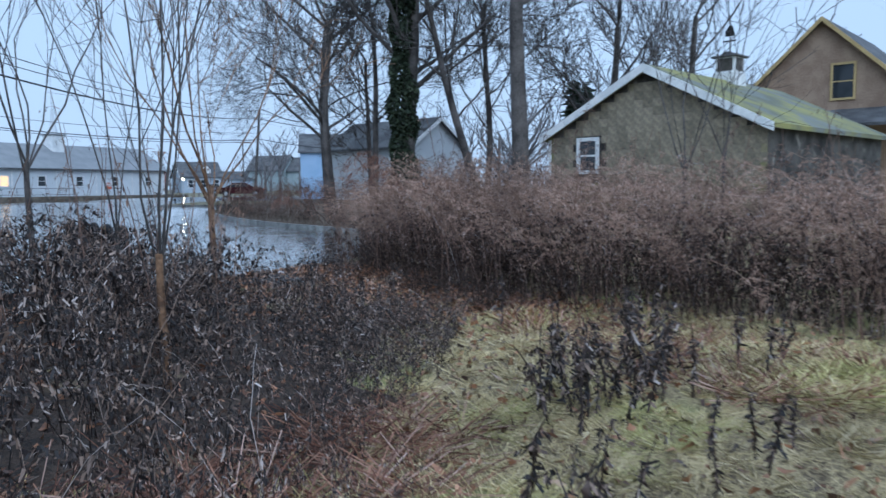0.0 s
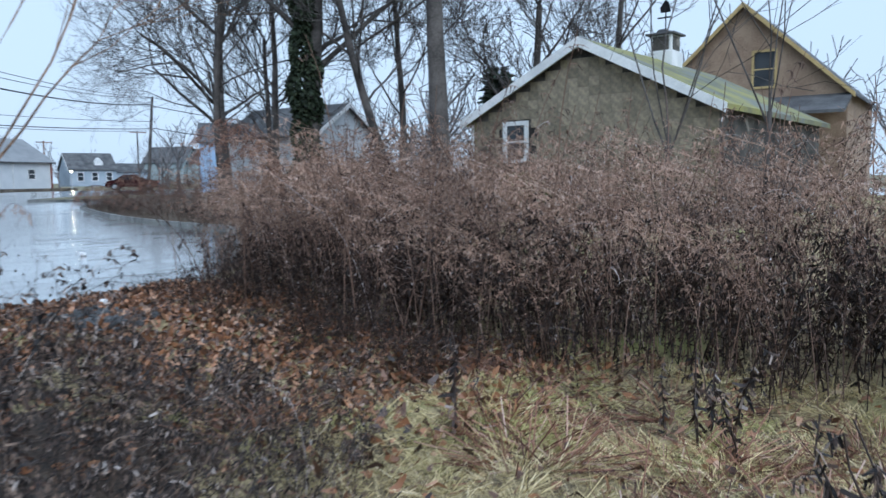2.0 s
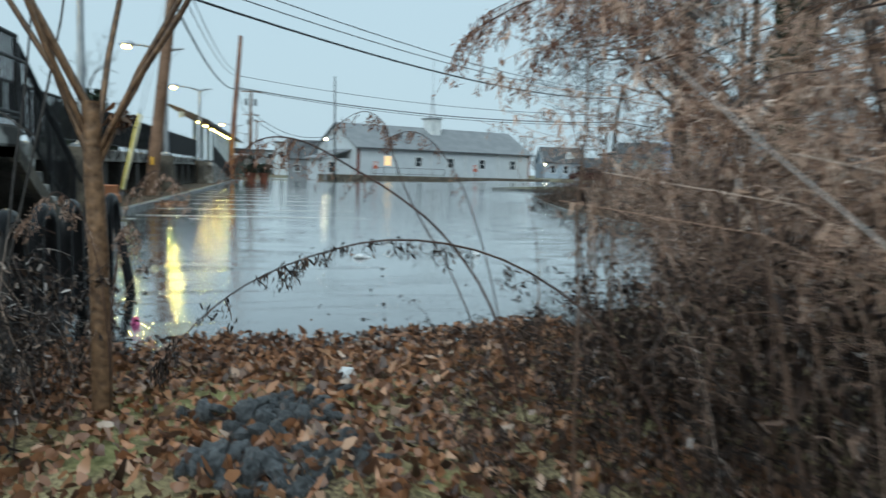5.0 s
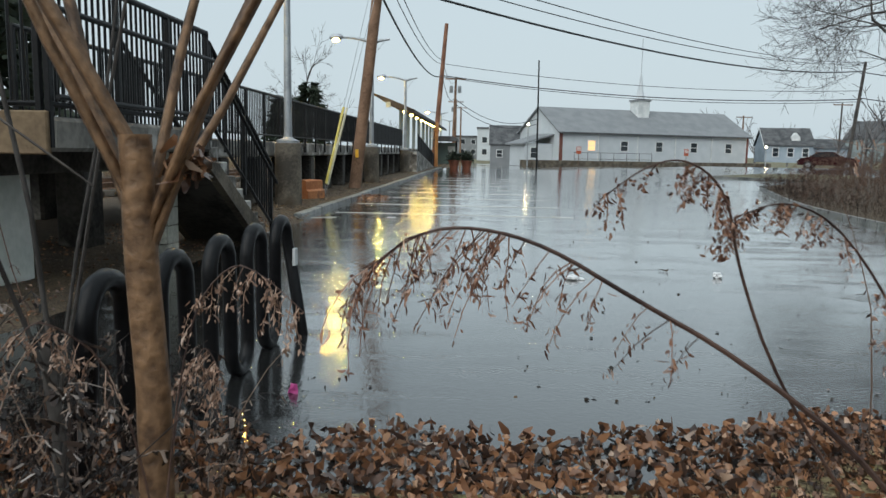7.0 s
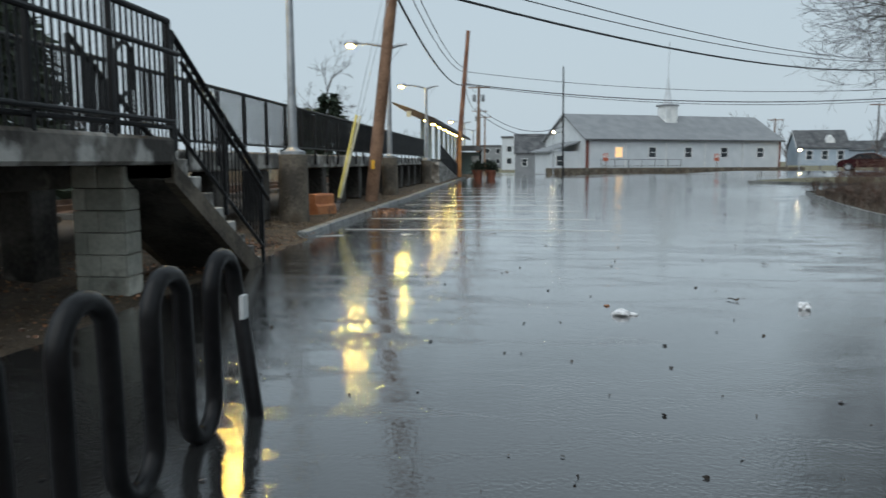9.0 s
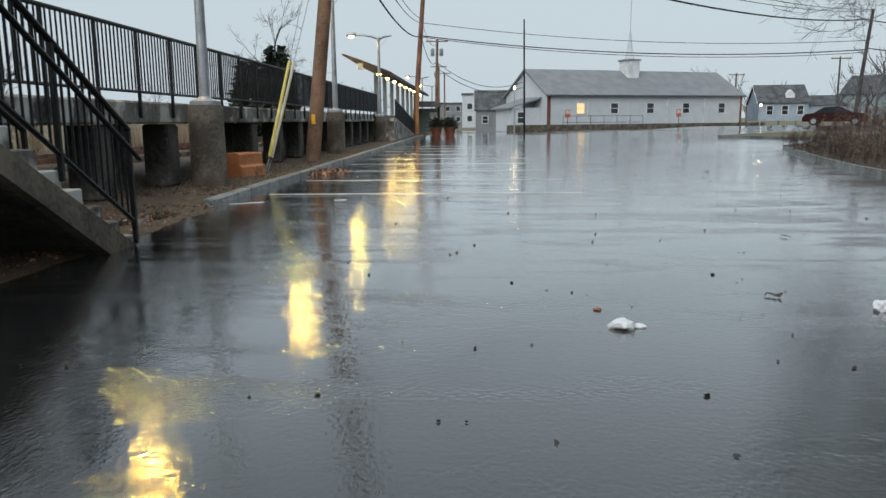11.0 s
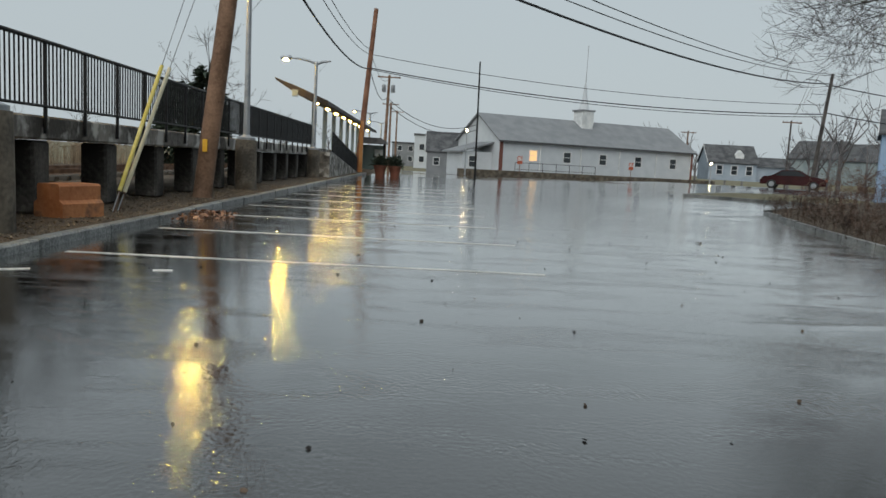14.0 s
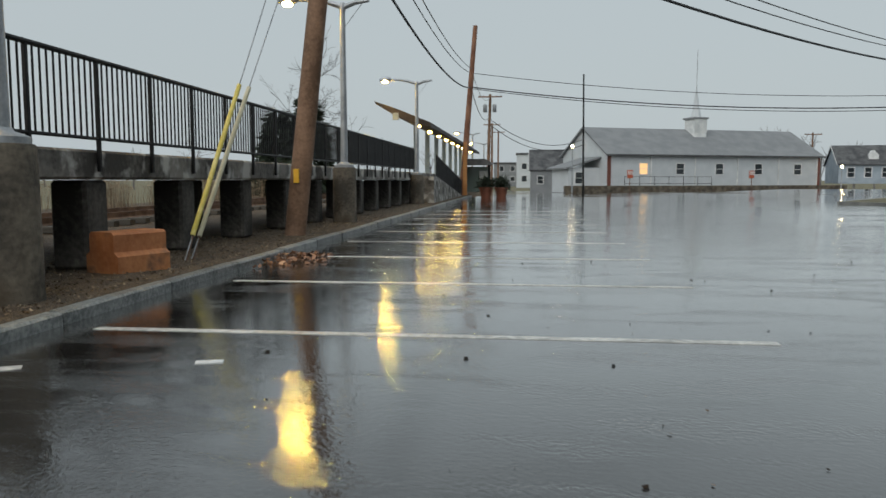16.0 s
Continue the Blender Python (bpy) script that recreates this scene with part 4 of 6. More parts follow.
for x, y in ((16.1, 89.2), (32.5, 96.0)):
    s = thing("notice_sign", x, y, -0.4, "red and orange notice sign on a post", "sign", rz=ang)
    part("post", Geo().tube([(0, 0, 0), (0, 0, 2.3)], 0.05, 6), RUST, s)
    part("board", Geo().box(-0.38, 0.38, -0.04, 0.04, 1.75, 2.75, 0.02), SIGNR, s)
    part("panel", Geo().box(-0.3, 0.3, -0.06, -0.042, 2.2, 2.65), WHITE, s, "pale panel on the sign")
    for q in range(3):
        part("bar", Geo().box(-0.25, 0.25, -0.072, -0.062, 2.27 + 0.13 * q, 2.32 + 0.13 * q), SIGNR, s)


def street_light(x, y, z, h, label):
    s = thing("street_lamp", x, y, z, label, "street lamp", "far street lamps")
    part("pole", Geo().tube([(0, 0, 0), (0, 0, h)], [0.1, 0.06], 8), STEEL, s)
    part("lantern", Geo().lathe([(0.05, 0), (0.15, 0.08), (0.16, 0.22), (0.06, 0.34)], 10, (0, 0, h - 0.1)), FARGLOW, s, "glowing lantern")


street_light(8.9, 86.5, -0.4, 5.5, "lit lamp on a thin pole by the church")
street_light(46.8, 104.0, -0.5, 3.4, "small lit lamp at the church corner")
street_light(6.3, 150.0, -0.8, 6.2, "distant lit street lamp")
street_light(8.3, 190.0, -0.8, 7.0, "distant lit street lamp")

h2 = gable_house("grey_house", 4.2, 131, -1.0, 0, 9.0, 8.5, 4.0, 7.4, ROOFG, ROOFD, "grey house at the end of the street")
window(h2, (1.2, -4.5, 1.5), (1, 0, 0), 1.0, 1.3)
window(h2, (5.6, -4.5, 1.5), (1, 0, 0), 1.0, 1.3)
for k, (x, y, w, d, e) in enumerate(((1.0, 190, 9, 12, 8.5), (-6.5, 230, 12, 14, 7.0), (14, 170, 9, 12, 4.6))):
    b = thing("town_building", x, y, -0.9, "pale flat-roofed town building far down the street", "building", "far town buildings")
    part("wall", Geo().box(0, w, 0, d, 0, e), ROOFG if k else SIDING, b)
    part("parapet", Geo().box(-0.2, w + 0.2, -0.2, d + 0.2, e, e + 0.5), ROOFD, b)
    for i in range(3):
        for j in range(2 if e > 6 else 1):
            window(b, (w * (0.15 + 0.28 * i), -0.0, 1.6 + 3.2 * j), (1, 0, 0), 1.3, 1.5, cross=False)

# houses east of the lot
rh = gable_house("dormer_house", 49.9, 115.5, 0.6, -8, 8.0, 7.4, 2.9, 5.6, GREYBLUE, ROOFD, "low grey-blue house with dark roof and white windows")
for k in range(3):
    window(rh, (1.2 + 2.3 * k, -4.0, 0.95), (1, 0, 0), 0.9, 1.4)
part("dormer", Geo().prism([(4.2, -3.2, 3.3), (5.5, -3.2, 3.3), (5.5, -3.2, 4.2), (4.85, -3.2, 4.9), (4.2, -3.2, 4.2)], (0, 2.6, 0)), WHITE, rh, "small white gabled dormer")
part("wing", Geo().box(7.4, 14.0, -3.0, 3.0, 0, 2.5), GREYBLUE, rh)
part("wing_roof", Geo().prism([(7.2, -3.4, 2.4), (7.2, 0.0, 4.0), (7.2, 3.4, 2.4)], (7.0, 0, 0)), ROOFD, rh)
sh2 = gable_house("sage_house", 69.5, 106.5, 0.8, -60, 5.4, 8.0, 3.8, 6.2, SAGE, ROOFD, "grey-green gabled house with white trim")
for a, z in ((1.4, 0.9), (-1.2, 0.9), (1.3, 3.0), (-1.1, 3.0)):
    window(sh2, (-0.01, a, z), (0, -1, 0), 0.8, 1.2)
sh3 = gable_house("sage_house", 64.5, 113.0, 0.8, -60, 5.4, 8.0, 4.0, 6.6, SAGE, ROOFD, "grey-green gabled house with white trim")
for a in (1.4, -1.2):
    window(sh3, (-0.01, a, 1.2), (0, -1, 0), 0.8, 1.3)
bh = gable_house("blue_house", 43.7, 57.4, 0.3, -31, 9.0, 15.0, 5.1, 7.3, BLUE, ROOFD, "bright blue clapboard house with grey roof and chimney")
part("chimney", Geo().box(5.6, 6.4, -1.6, -0.9, 6.0, 8.1, 0.02), BRICK, bh)
for z in range(17):
    part("clapboard", Geo().box(-0.03, 0.0, -4.5, 4.5, 0.3 + 0.28 * z, 0.55 + 0.28 * z), BLUE, bh)
    part("clapboard", Geo().box(0.0, 13.0, -4.53, -4.5, 0.3 + 0.28 * z, 0.55 + 0.28 * z), BLUE, bh)
window(bh, (4.0, -4.54, 1.3), (1, 0, 0), 0.8, 1.3)
wh = gable_house("white_cottage", 27.5, 12.0, 0.3, 100, 5.0, 7.0, 3.4, 5.0, SIDING, ROOFD, "small pale cottage behind the bare trees")
window(wh, (1.5, 2.5, 1.8), (-1, 0, 0), 1.0, 0.9)

# grass island and kerb, dark red car
isl_pts = [(15.0, 24.0), (17.4, 20.0), (23, 21), (26, 31), (24, 34), (19.5, 30.5)]
solid("grass_island", Geo().prism([(x, y, 0.0) for x, y in isl_pts], (0, 0, 0.33)), FIELD, "low kerbed island of yellowed winter grass", "grass island", "structure")
for (ax, ay), (bx, by) in zip(isl_pts, isl_pts[1:] + isl_pts[:1]):
    d = Vector((bx - ax, by - ay, 0))
    s = d.cross(Vector((0, 0, 1))).normalized() * 0.14
    solid("island_kerb", Geo().prism([(ax, ay, 0.05), (bx, by, 0.05), (bx + s.x, by + s.y, 0.05), (ax + s.x, ay + s.y, 0.05)], (0, 0, 0.29)), GRANITE, "pale granite kerb round the grass island", "kerb", "structure", "island kerbs")

car = thing("car", 30.9, 46.6, 0.5, "dark red parked saloon car, wet", "car", rz=radians(-32))
prof = [(-2.2, 0.3), (-2.22, 0.62), (-2.0, 0.86), (-1.45, 0.94), (-0.75, 1.36), (0.35, 1.4), (1.05, 1.0), (1.95, 0.86), (2.2, 0.66), (2.22, 0.3)]
part("body", Geo().prism([(x, -0.82, z) for x, z in prof], (0, 1.64, 0)), CARRED, car)
part("side_window", Geo().prism([(-1.25, -0.835, 0.95), (-0.7, -0.835, 1.29), (0.3, -0.835, 1.32), (0.85, -0.835, 0.98)], (0, 0.01, 0)), PANE, car)
for x in (-1.4, 1.4):
    for y in (-0.86, 0.66):
        w = part("wheel", Geo().tube([(x, y, 0.32), (x, y + 0.2, 0.32)], 0.32, 18), RUBBER, car, "black tyre")
        part("rim", Geo().tube([(x, y - 0.012, 0.32), (x, y + 0.2, 0.32)], 0.19, 12), STEEL, w)
part("headlight", Geo().box(-2.24, -2.1, -0.75, -0.45, 0.6, 0.74), WHITE, car)
part("tail_light", Geo().box(2.1, 2.24, -0.78, -0.5, 0.66, 0.8), SIGNR, car)


# ---- trees ----
def branchy(rng, p, d, length, r, level, out, spread=0.55, droop=0.0, twigs=4, minr=0.006, whiskers=0):
    n = 5 if level > 1 else 3
    pts, q = [np.array(p, float)], np.array(d, float)
    for k in range(n):
        q = q + rng.normal(0, 0.10, 3) + np.array([0, 0, 0.05 - droop])
        q /= np.linalg.norm(q)
        pts.append(pts[-1] + q * length / n)
    r1 = max(r * 0.55, minr)
    out.append(q_tube(pts, r, r1, 6 if r > 0.06 else 3))
    if level == 0:
        for k in range(whiskers):
            f = rng.uniform(0.15, 1.0)
            i = min(int(f * n), n - 1)
            base = pts[i] + (pts[i + 1] - pts[i]) * (f * n - i)
            e = q + rng.normal(0, 0.55, 3)
            e /= np.linalg.norm(e)
            g = e + rng.normal(0, 0.25, 3) + np.array([0, 0, 0.15 - 2 * droop])
            L = length * rng.uniform(0.35, 0.8)
            out.append(q_ribbon([base, base + e * L * 0.5, base + e * L * 0.5 + g * L * 0.5 / np.linalg.norm(g)], minr * 0.75, minr * 0.4, rng))
        return
    for k in range(twigs if level > 1 else twigs + 1):
        f = rng.uniform(0.3, 1.0) if k else 1.0
        i = min(int(f * n), n - 1)
        base = pts[i] + (pts[i + 1] - pts[i]) * (f * n - i)
        e = q + rng.normal(0, spread, 3)
        e[2] += 0.12 - droop
        e /= np.linalg.norm(e)
        branchy(rng, base, e, length * rng.uniform(0.5, 0.75), max(r1 * rng.uniform(0.55, 0.85), minr), level - 1, out, spread, droop, twigs, minr, whiskers)


def bare_tree(x, y, z, h, r, seed, label, levels=4, lean=(0, 0), twigs=4, spread=0.55, material=BARK, fork=0.35, droop=0.0, minr=0.01, stems=1, sway=0.04):
    rng = np.random.default_rng(seed)
    t = thing("bare_tree", x, y, z, label, "tree", "bare trees")
    trunk, crown = [], []
    for s in range(stems):
        d = np.array([lean[0] + rng.normal(0, 0.15 * (stems > 1)), lean[1] + rng.normal(0, 0.15 * (stems > 1)), 1.0])
        d /= np.linalg.norm(d)
        pts = [np.array([0, 0, -0.2])]
        for k in range(6):
            d = d + rng.normal(0, sway, 3)
            d /= np.linalg.norm(d)
            pts.append(pts[-1] + d * h * 0.72 / 6)
        trunk.append(q_tube(pts, r, r * 0.5, 10))
        for k in range(12):
            f = rng.uniform(fork, 1.0) if k > 1 else 1.0
            i = min(int(f * 6), 5)
            base = pts[i] + (pts[i + 1] - pts[i]) * (f * 6 - i)
            a = rng.uniform(0, 6.28)
            e = np.array([math.cos(a) * 0.8, math.sin(a) * 0.8, rng.uniform(0.45, 1.0) if k > 1 else 1.4])
            e /= np.linalg.norm(e)
            branchy(rng, base, e, h * 0.32 * rng.uniform(0.6, 1.15), r * 0.27, levels - 1, crown, spread, droop, twigs, minr, 3 if h > 9 else 1)
    for nm, pc in (("trunk", trunk), ("crown", crown)):
        me = q_mesh(nm, q_join(pc), material)
        me.shade_smooth()
        o = new(nm, me)
        o.parent = t
    return t


GREY = "tall leafless tree with grey bark behind the weeds"
ivy = bare_tree(17.0, 1.4, 0, 15, 0.42, 11, "tall tree with its trunk wrapped in dark ivy", 4, fork=0.45)
rng = np.random.default_rng(12)
lv = []
mulch = []
for k in range(9000):
    z = rng.uniform(0.2, 10.5)
    a = rng.uniform(0, 6.28)
    rr = (0.50 + 0.09 * math.sin(z * 1.7) + 0.10 * math.sin(z * 4 + a)) * (1.0 - z * 0.035) * rng.uniform(0.75, 1.15)
    lv.append(q_leaf(np.array([math.cos(a) * rr, math.sin(a) * rr, z]), np.array([math.cos(a), math.sin(a), -0.9]), rng.uniform(0.1, 0.2), 0.12, rng))
o = new("ivy", q_mesh("ivy", q_join(lv), IVY))
o.parent = ivy
tagged(o, "dense dark ivy")
bare_tree(15.6, -6.6, 0, 15, 0.30, 21, GREY, 4, fork=0.6, sway=0.012)
bare_tree(15.8, 5.0, 0, 11, 0.16, 31, GREY, 5, lean=(-0.1, 0.05), fork=0.2, spread=0.55, twigs=3)
bare_tree(18.4, 5.4, 0, 13, 0.17, 41, GREY, 5, twigs=3, fork=0.3)
bare_tree(19.6, -0.8, 0, 13, 0.2, 51, GREY, 4, lean=(-0.2, 0.2), fork=0.4)
bare_tree(23.0, 3.0, 0, 14, 0.18, 61, GREY, 4, fork=0.4)
bare_tree(27.0, -1.3, 0, 12, 0.24, 71, GREY, 5, fork=0.25, spread=0.55, twigs=3)
bare_tree(28.0, -4.5, 0, 12, 0.2, 72, GREY, 4, fork=0.3)
bare_tree(21.0, 9.5, 0, 11, 0.16, 91, GREY, 4, fork=0.25)
# the wide tree that reaches over the lot's east side
bare_tree(21.5, 14.5, 0.0, 15, 0.36, 101, "wide leafless tree with drooping twigs over the lot edge", 5, twigs=4, minr=0.006, lean=(-0.05, 0), fork=0.25, droop=0.03, spread=0.6)


def sapling(x, y, z, h, r, seed, label, material, stems=6, head=1.0, spread=0.35, limbs=None):
    """A trunk that breaks at head height into a fan of rising stems."""
    rng = np.random.default_rng(seed)
    t = thing("sapling", x, y, z, label, "tree", "saplings")
    pts = [np.array([0.012 * math.sin(k), 0.012 * math.cos(2 * k), -0.1 + (head + 0.1) * k / 5]) for k in range(6)]
    trunk = [q_tube(pts, r * 1.15, r * 0.95, 10)]
    crown = []
    for k in range(stems):
        a = 6.28 * k / stems + rng.uniform(-0.4, 0.4)
        d = np.array([math.cos(a) * spread, math.sin(a) * spread, 1.0])
        b = np.array([0, 0, head - rng.uniform(0.0, 0.3)])
        branchy(rng, b, d / np.linalg.norm(d), (h - head) * rng.uniform(0.6, 1.0), r * rng.uniform(0.35, 0.55), 2, crown, 0.38, 0.0, 3, 0.004, 3)
    for nm, pc in (("trunk", trunk), ("crown", crown)):
        me = q_mesh(nm, q_join(pc), limbs if limbs and nm == "crown" else material)
        me.shade_smooth()
        o = new(nm, me)
        o.parent = t
    return t


sapling(2.44, -14.2, 0.05, 3.6, 0.036, 7, "tan-barked small tree with fanned stems beside the way", BARKT, 8, 1.3, 0.5)
sapling(0.28, -18.65, 0.1, 3.4, 0.022, 8, "thin leafless sapling among black leaves", BARKT, 4, 0.85, 0.28, BARK)
sapling(0.55, -13.9, 0.1, 4.0, 0.03, 9, "thin leafless sapling with fanned stems", BARK, 6, 1.5, 0.5)
sapling(0.95, -15.6, 0.1, 4.0, 0.022, 10, "thin leafless sapling with upright stems", BARK, 3, 0.9, 0.2)
sapling(1.95, -13.75, 0.1, 3.4, 0.02, 15, "thin leafless sapling with upright stems", BARK, 4, 0.7, 0.22)
sapling(6.3, -18.6, 0.1, 3.9, 0.018, 13, "thin upright sapling rising from the weeds", BARK, 4, 1.6, 0.35)
sapling(8.55, -16.7, 0.1, 4.4, 0.03, 14, "thin upright sapling rising from the weeds", BARK, 5, 1.6, 0.4)


def conifer(x, y, z, h, seed, wide=0.3):
    rng = np.random.default_rng(seed)
    t = thing("conifer", x, y, z, "dark evergreen conifer beyond the railway", "tree", "conifers")
    o = new("trunk", q_mesh("trunk", q_tube([(0, 0, -0.2), (0, 0, h * 0.5), (0, 0, h)], 0.16, 0.03, 7), BARK))
    o.parent = t
    lv = []
    for k in range(1500):
        f = rng.uniform(0.08, 1.0)
        a = rng.uniform(0, 6.28)
        rr = (1 - f) ** 0.8 * h * wide * rng.uniform(0.25, 1.0) + 0.1
        zz = f * h - rr * 0.25 + 0.3 * math.sin(5 * a + 9 * f)
        lv.append(q_leaf(np.array([math.cos(a) * rr, math.sin(a) * rr, zz]), np.array([math.cos(a), math.sin(a), -0.2 + rng.normal(0, 0.3)]), rng.uniform(0.3, 0.75), 0.22, rng))
    o = new("crown", q_mesh("crown", q_join(lv), CONIFER))
    o.parent = t


conifer(-9.8, 3.0, 0.0, 7.5, 5, 0.36)
conifer(-11.5, 6.0, 0.0, 7.5, 6, 0.36)
conifer(-10.5, -1.0, 0.0, 7.5, 7, 0.36)
conifer(-9.4, 37.7, 0.1, 5.7, 1, 0.36)
conifer(-11.6, 38.7, 0.1, 4.8, 2, 0.36)
conifer(31.0, 4.0, 0, 6.6, 3, 0.24)
conifer(33.5, 6.0, 0, 6.0, 4, 0.24)
rng = np.random.default_rng(77)
bare_tree(-11.6, 45, 0, 8.2, 0.22, 111, "leafless tree beyond the tracks", 4, fork=0.2, twigs=3)
bare_tree(-12.0, 12, 0, 3.2, 0.05, 112, "small leafless shrub beyond the tracks", 3, fork=0.1)
base = []
for s in range(4):
    c = []
    r2 = np.random.default_rng(200 + s)
    pts = [np.array([0, 0, 0.0]), np.array([0.1, 0, 2.5]), np.array([0.1, 0.1, 5.0])]
    c.append(q_tube(pts, 0.22, 0.12, 5))
    for k in range(6):
        a = r2.uniform(0, 6.28)
        branchy(r2, np.array([0, 0, r2.uniform(1.6, 5.0)]), np.array([math.cos(a) * 0.7, math.sin(a) * 0.7, 0.9]), 3.2, 0.09, 2, c, 0.55, 0.0, 2, 0.03)
    base.append(q_join(c))
spots = []
for k in range(60):
    a = rng.uniform(-0.35, 1.05)
    d = rng.uniform(120, 210)
    x, y = 3 + d * math.sin(a), d * math.cos(a)
    if a < 0.12 and a > -0.12:
        continue
    spots.append((x, y, -0.9, rng.uniform(0, 6.28), rng.uniform(0.8, 1.3), rng.integers(4), 0, 0))
for k in range(26):
    spots.append((rng.uniform(40, 75), rng.uniform(22, 95), 0, rng.uniform(0, 6.28), rng.uniform(0.7, 1.15), rng.integers(4), 0, 0))
for k in range(14):
    spots.append((rng.uniform(-80, -30), rng.uniform(-30, 140), 0, rng.uniform(0, 6.28), rng.uniform(0.5, 0.8), rng.integers(4), 0, 0))
for k in range(30):
    spots.append((rng.uniform(30, 90), rng.uniform(-60, 20), 0, rng.uniform(0, 6.28), rng.uniform(0.9, 1.4), rng.integers(4), 0, 0))
stuff("far_woods", q_scatter(base, spots), FARWOOD, "leafless far skyline woods with haze put into their grey", "woods")


# ---- weeds, grass, leaves ----
def q_blade(p, d, length, width, rng):
    """A narrow dried leaf of one face."""
    d = d / (np.linalg.norm(d) + 1e-9)
    s = np.cross(d, rng.normal(size=3))
    s *= 0.5 * width / (np.linalg.norm(s) + 1e-9)
    e = p + d * length
    return np.array([p - s * 0.5, p + s, e + s * 0.5, e - s * 0.6]), np.array([[0, 1, 2, 3]])


def weed(rng, h, branches, leaves, arch=0.25, *rest, **more):
    return stalk(rng, rng.uniform(0, 6.28), h, branches, leaves, arch, *rest, **more)


def stalk(rng, a0, h, branches, leaves, arch=0.25, blen=0.3, lw=0.011, ll=0.05, low=12, lowl=0.08, loww=0.02, r=0.006):
    """One dead stalk: a stem that arches over, side branches that hang, and narrow dried leaves."""
    out = []
    ax = np.array([math.cos(a0), math.sin(a0), 0])
    ss = np.linspace(0, 1, 8)
    wob = rng.normal(0, 0.012, (8, 3)) * ss[:, None]
    pts = np.array([ax * (0.10 * s + arch * s ** 3) * h + np.array([0, 0, h * (s - 0.28 * arch * s ** 4)]) for s in ss]) + wob
    out.append(q_tube(pts, r, r * 0.35, 3))
    for k in range(branches):
        s = rng.uniform(0.3, 1.0) ** 0.8
        i = min(int(s * 7), 6)
        p = pts[i] + (pts[i + 1] - pts[i]) * (s * 7 - i)
        a = rng.uniform(0, 6.28)
        d = np.array([math.cos(a), math.sin(a), rng.uniform(0.3, 1.2)])
        d /= np.linalg.norm(d)
        L = blen * rng.uniform(0.5, 1.15) * (1.15 - 0.5 * s)
        bp = [p]
        for j in range(3):
            d = d + np.array([0, 0, -0.48]) + rng.normal(0, 0.1, 3)
            d /= np.linalg.norm(d)
            bp.append(bp[-1] + d * L / 3)
        out.append(q_ribbon(bp, r * 0.4, r * 0.15, rng))
        for j in range(leaves):
            f = rng.uniform(0.1, 1.0) * 3
            i2 = min(int(f), 2)
            q = bp[i2] + (bp[i2 + 1] - bp[i2]) * (f - i2)
            out.append(q_blade(q, rng.normal(0, 0.5, 3) + np.array([0, 0, -0.9]), ll * rng.uniform(0.5, 1.3), lw * rng.uniform(0.6, 1.5), rng))
    for j in range(low):
        s = rng.uniform(0.08, 0.75)
        i = min(int(s * 7), 6)
        p = pts[i] + (pts[i + 1] - pts[i]) * (s * 7 - i)
        dn = rng.normal(0, 0.55, 3) + np.array([0, 0, -0.8])
        if h < 1 and j % 2:
            out.append(q_blade(p, dn, lowl * rng.uniform(0.5, 1.3), loww * rng.uniform(0.6, 1.4), rng))
        else:
            out.append(q_leaf(p, dn, lowl * rng.uniform(0.5, 1.3), loww * rng.uniform(0.6, 1.4), rng, 0.7))
    return q_join(out)


rng = np.random.default_rng(3)
tall = [weed(rng, rng.uniform(1.45, 1.95), 18, 9, rng.uniform(0.1, 0.35), 0.28, 0.0075, 0.03, 18, 0.036, 0.01) for _ in range(14)]
feather = [stalk(rng, 0.0, rng.uniform(1.55, 2.0), 22, 9, rng.uniform(0.4, 0.8), 0.36, 0.0065, 0.03, 6, 0.035, 0.009, 0.003) for _ in range(9)]
bare_stalk = [weed(rng, rng.uniform(1.3, 2.0), 4, 3, rng.uniform(0.02, 0.15), 0.16, 0.008, 0.04, 5, 0.06, 0.012, 0.007) for _ in range(6)]
mat_plants = [weed(rng, rng.uniform(0.5, 0.8), 8, 6, rng.uniform(0.1, 0.5), 0.2, 0.011, 0.028, 18, 0.034, 0.011, 0.0035) for _ in range(12)]

LINE_X = np.array([-1.6, -1.17, 0.24, 1.3, 2.33, 2.9, 3.15, 3.15, 3.15])
LINE_Y = np.array([-23.4, -22.9, -21.1, -20.2, -19.1, -18.3, -17.2, -15.5, -12.0])


def off_line(x, y):
    """Distance from the trodden way."""
    best = 99.0
    for a in range(len(LINE_X) - 1):
        ax, ay, bx, by = LINE_X[a], LINE_Y[a], LINE_X[a + 1], LINE_Y[a + 1]
        t = max(0, min(1, ((x - ax) * (bx - ax) + (y - ay) * (by - ay)) / ((bx - ax) ** 2 + (by - ay) ** 2)))
        best = min(best, math.hypot(x - ax - t * (bx - ax), y - ay - t * (by - ay)))
    return best


def front(y):
    """West edge of the tall thicket."""
    return float(np.interp(y, [-26, -21, -20, -19, -18, -17, -16, -15, -14, -13, -12.3], [5.6, 4.9, 4.5, 4.4, 4.2, 3.85, 3.85, 4.3, 4.9, 5.6, 6.1]))


def clump(x, y, k):
    return 0.5 + 0.5 * math.sin(x * 1.9 + 1.3 * math.sin(y * 1.1 + k)) * math.sin(y * 1.6 + 0.8 * math.sin(x * 0.9))


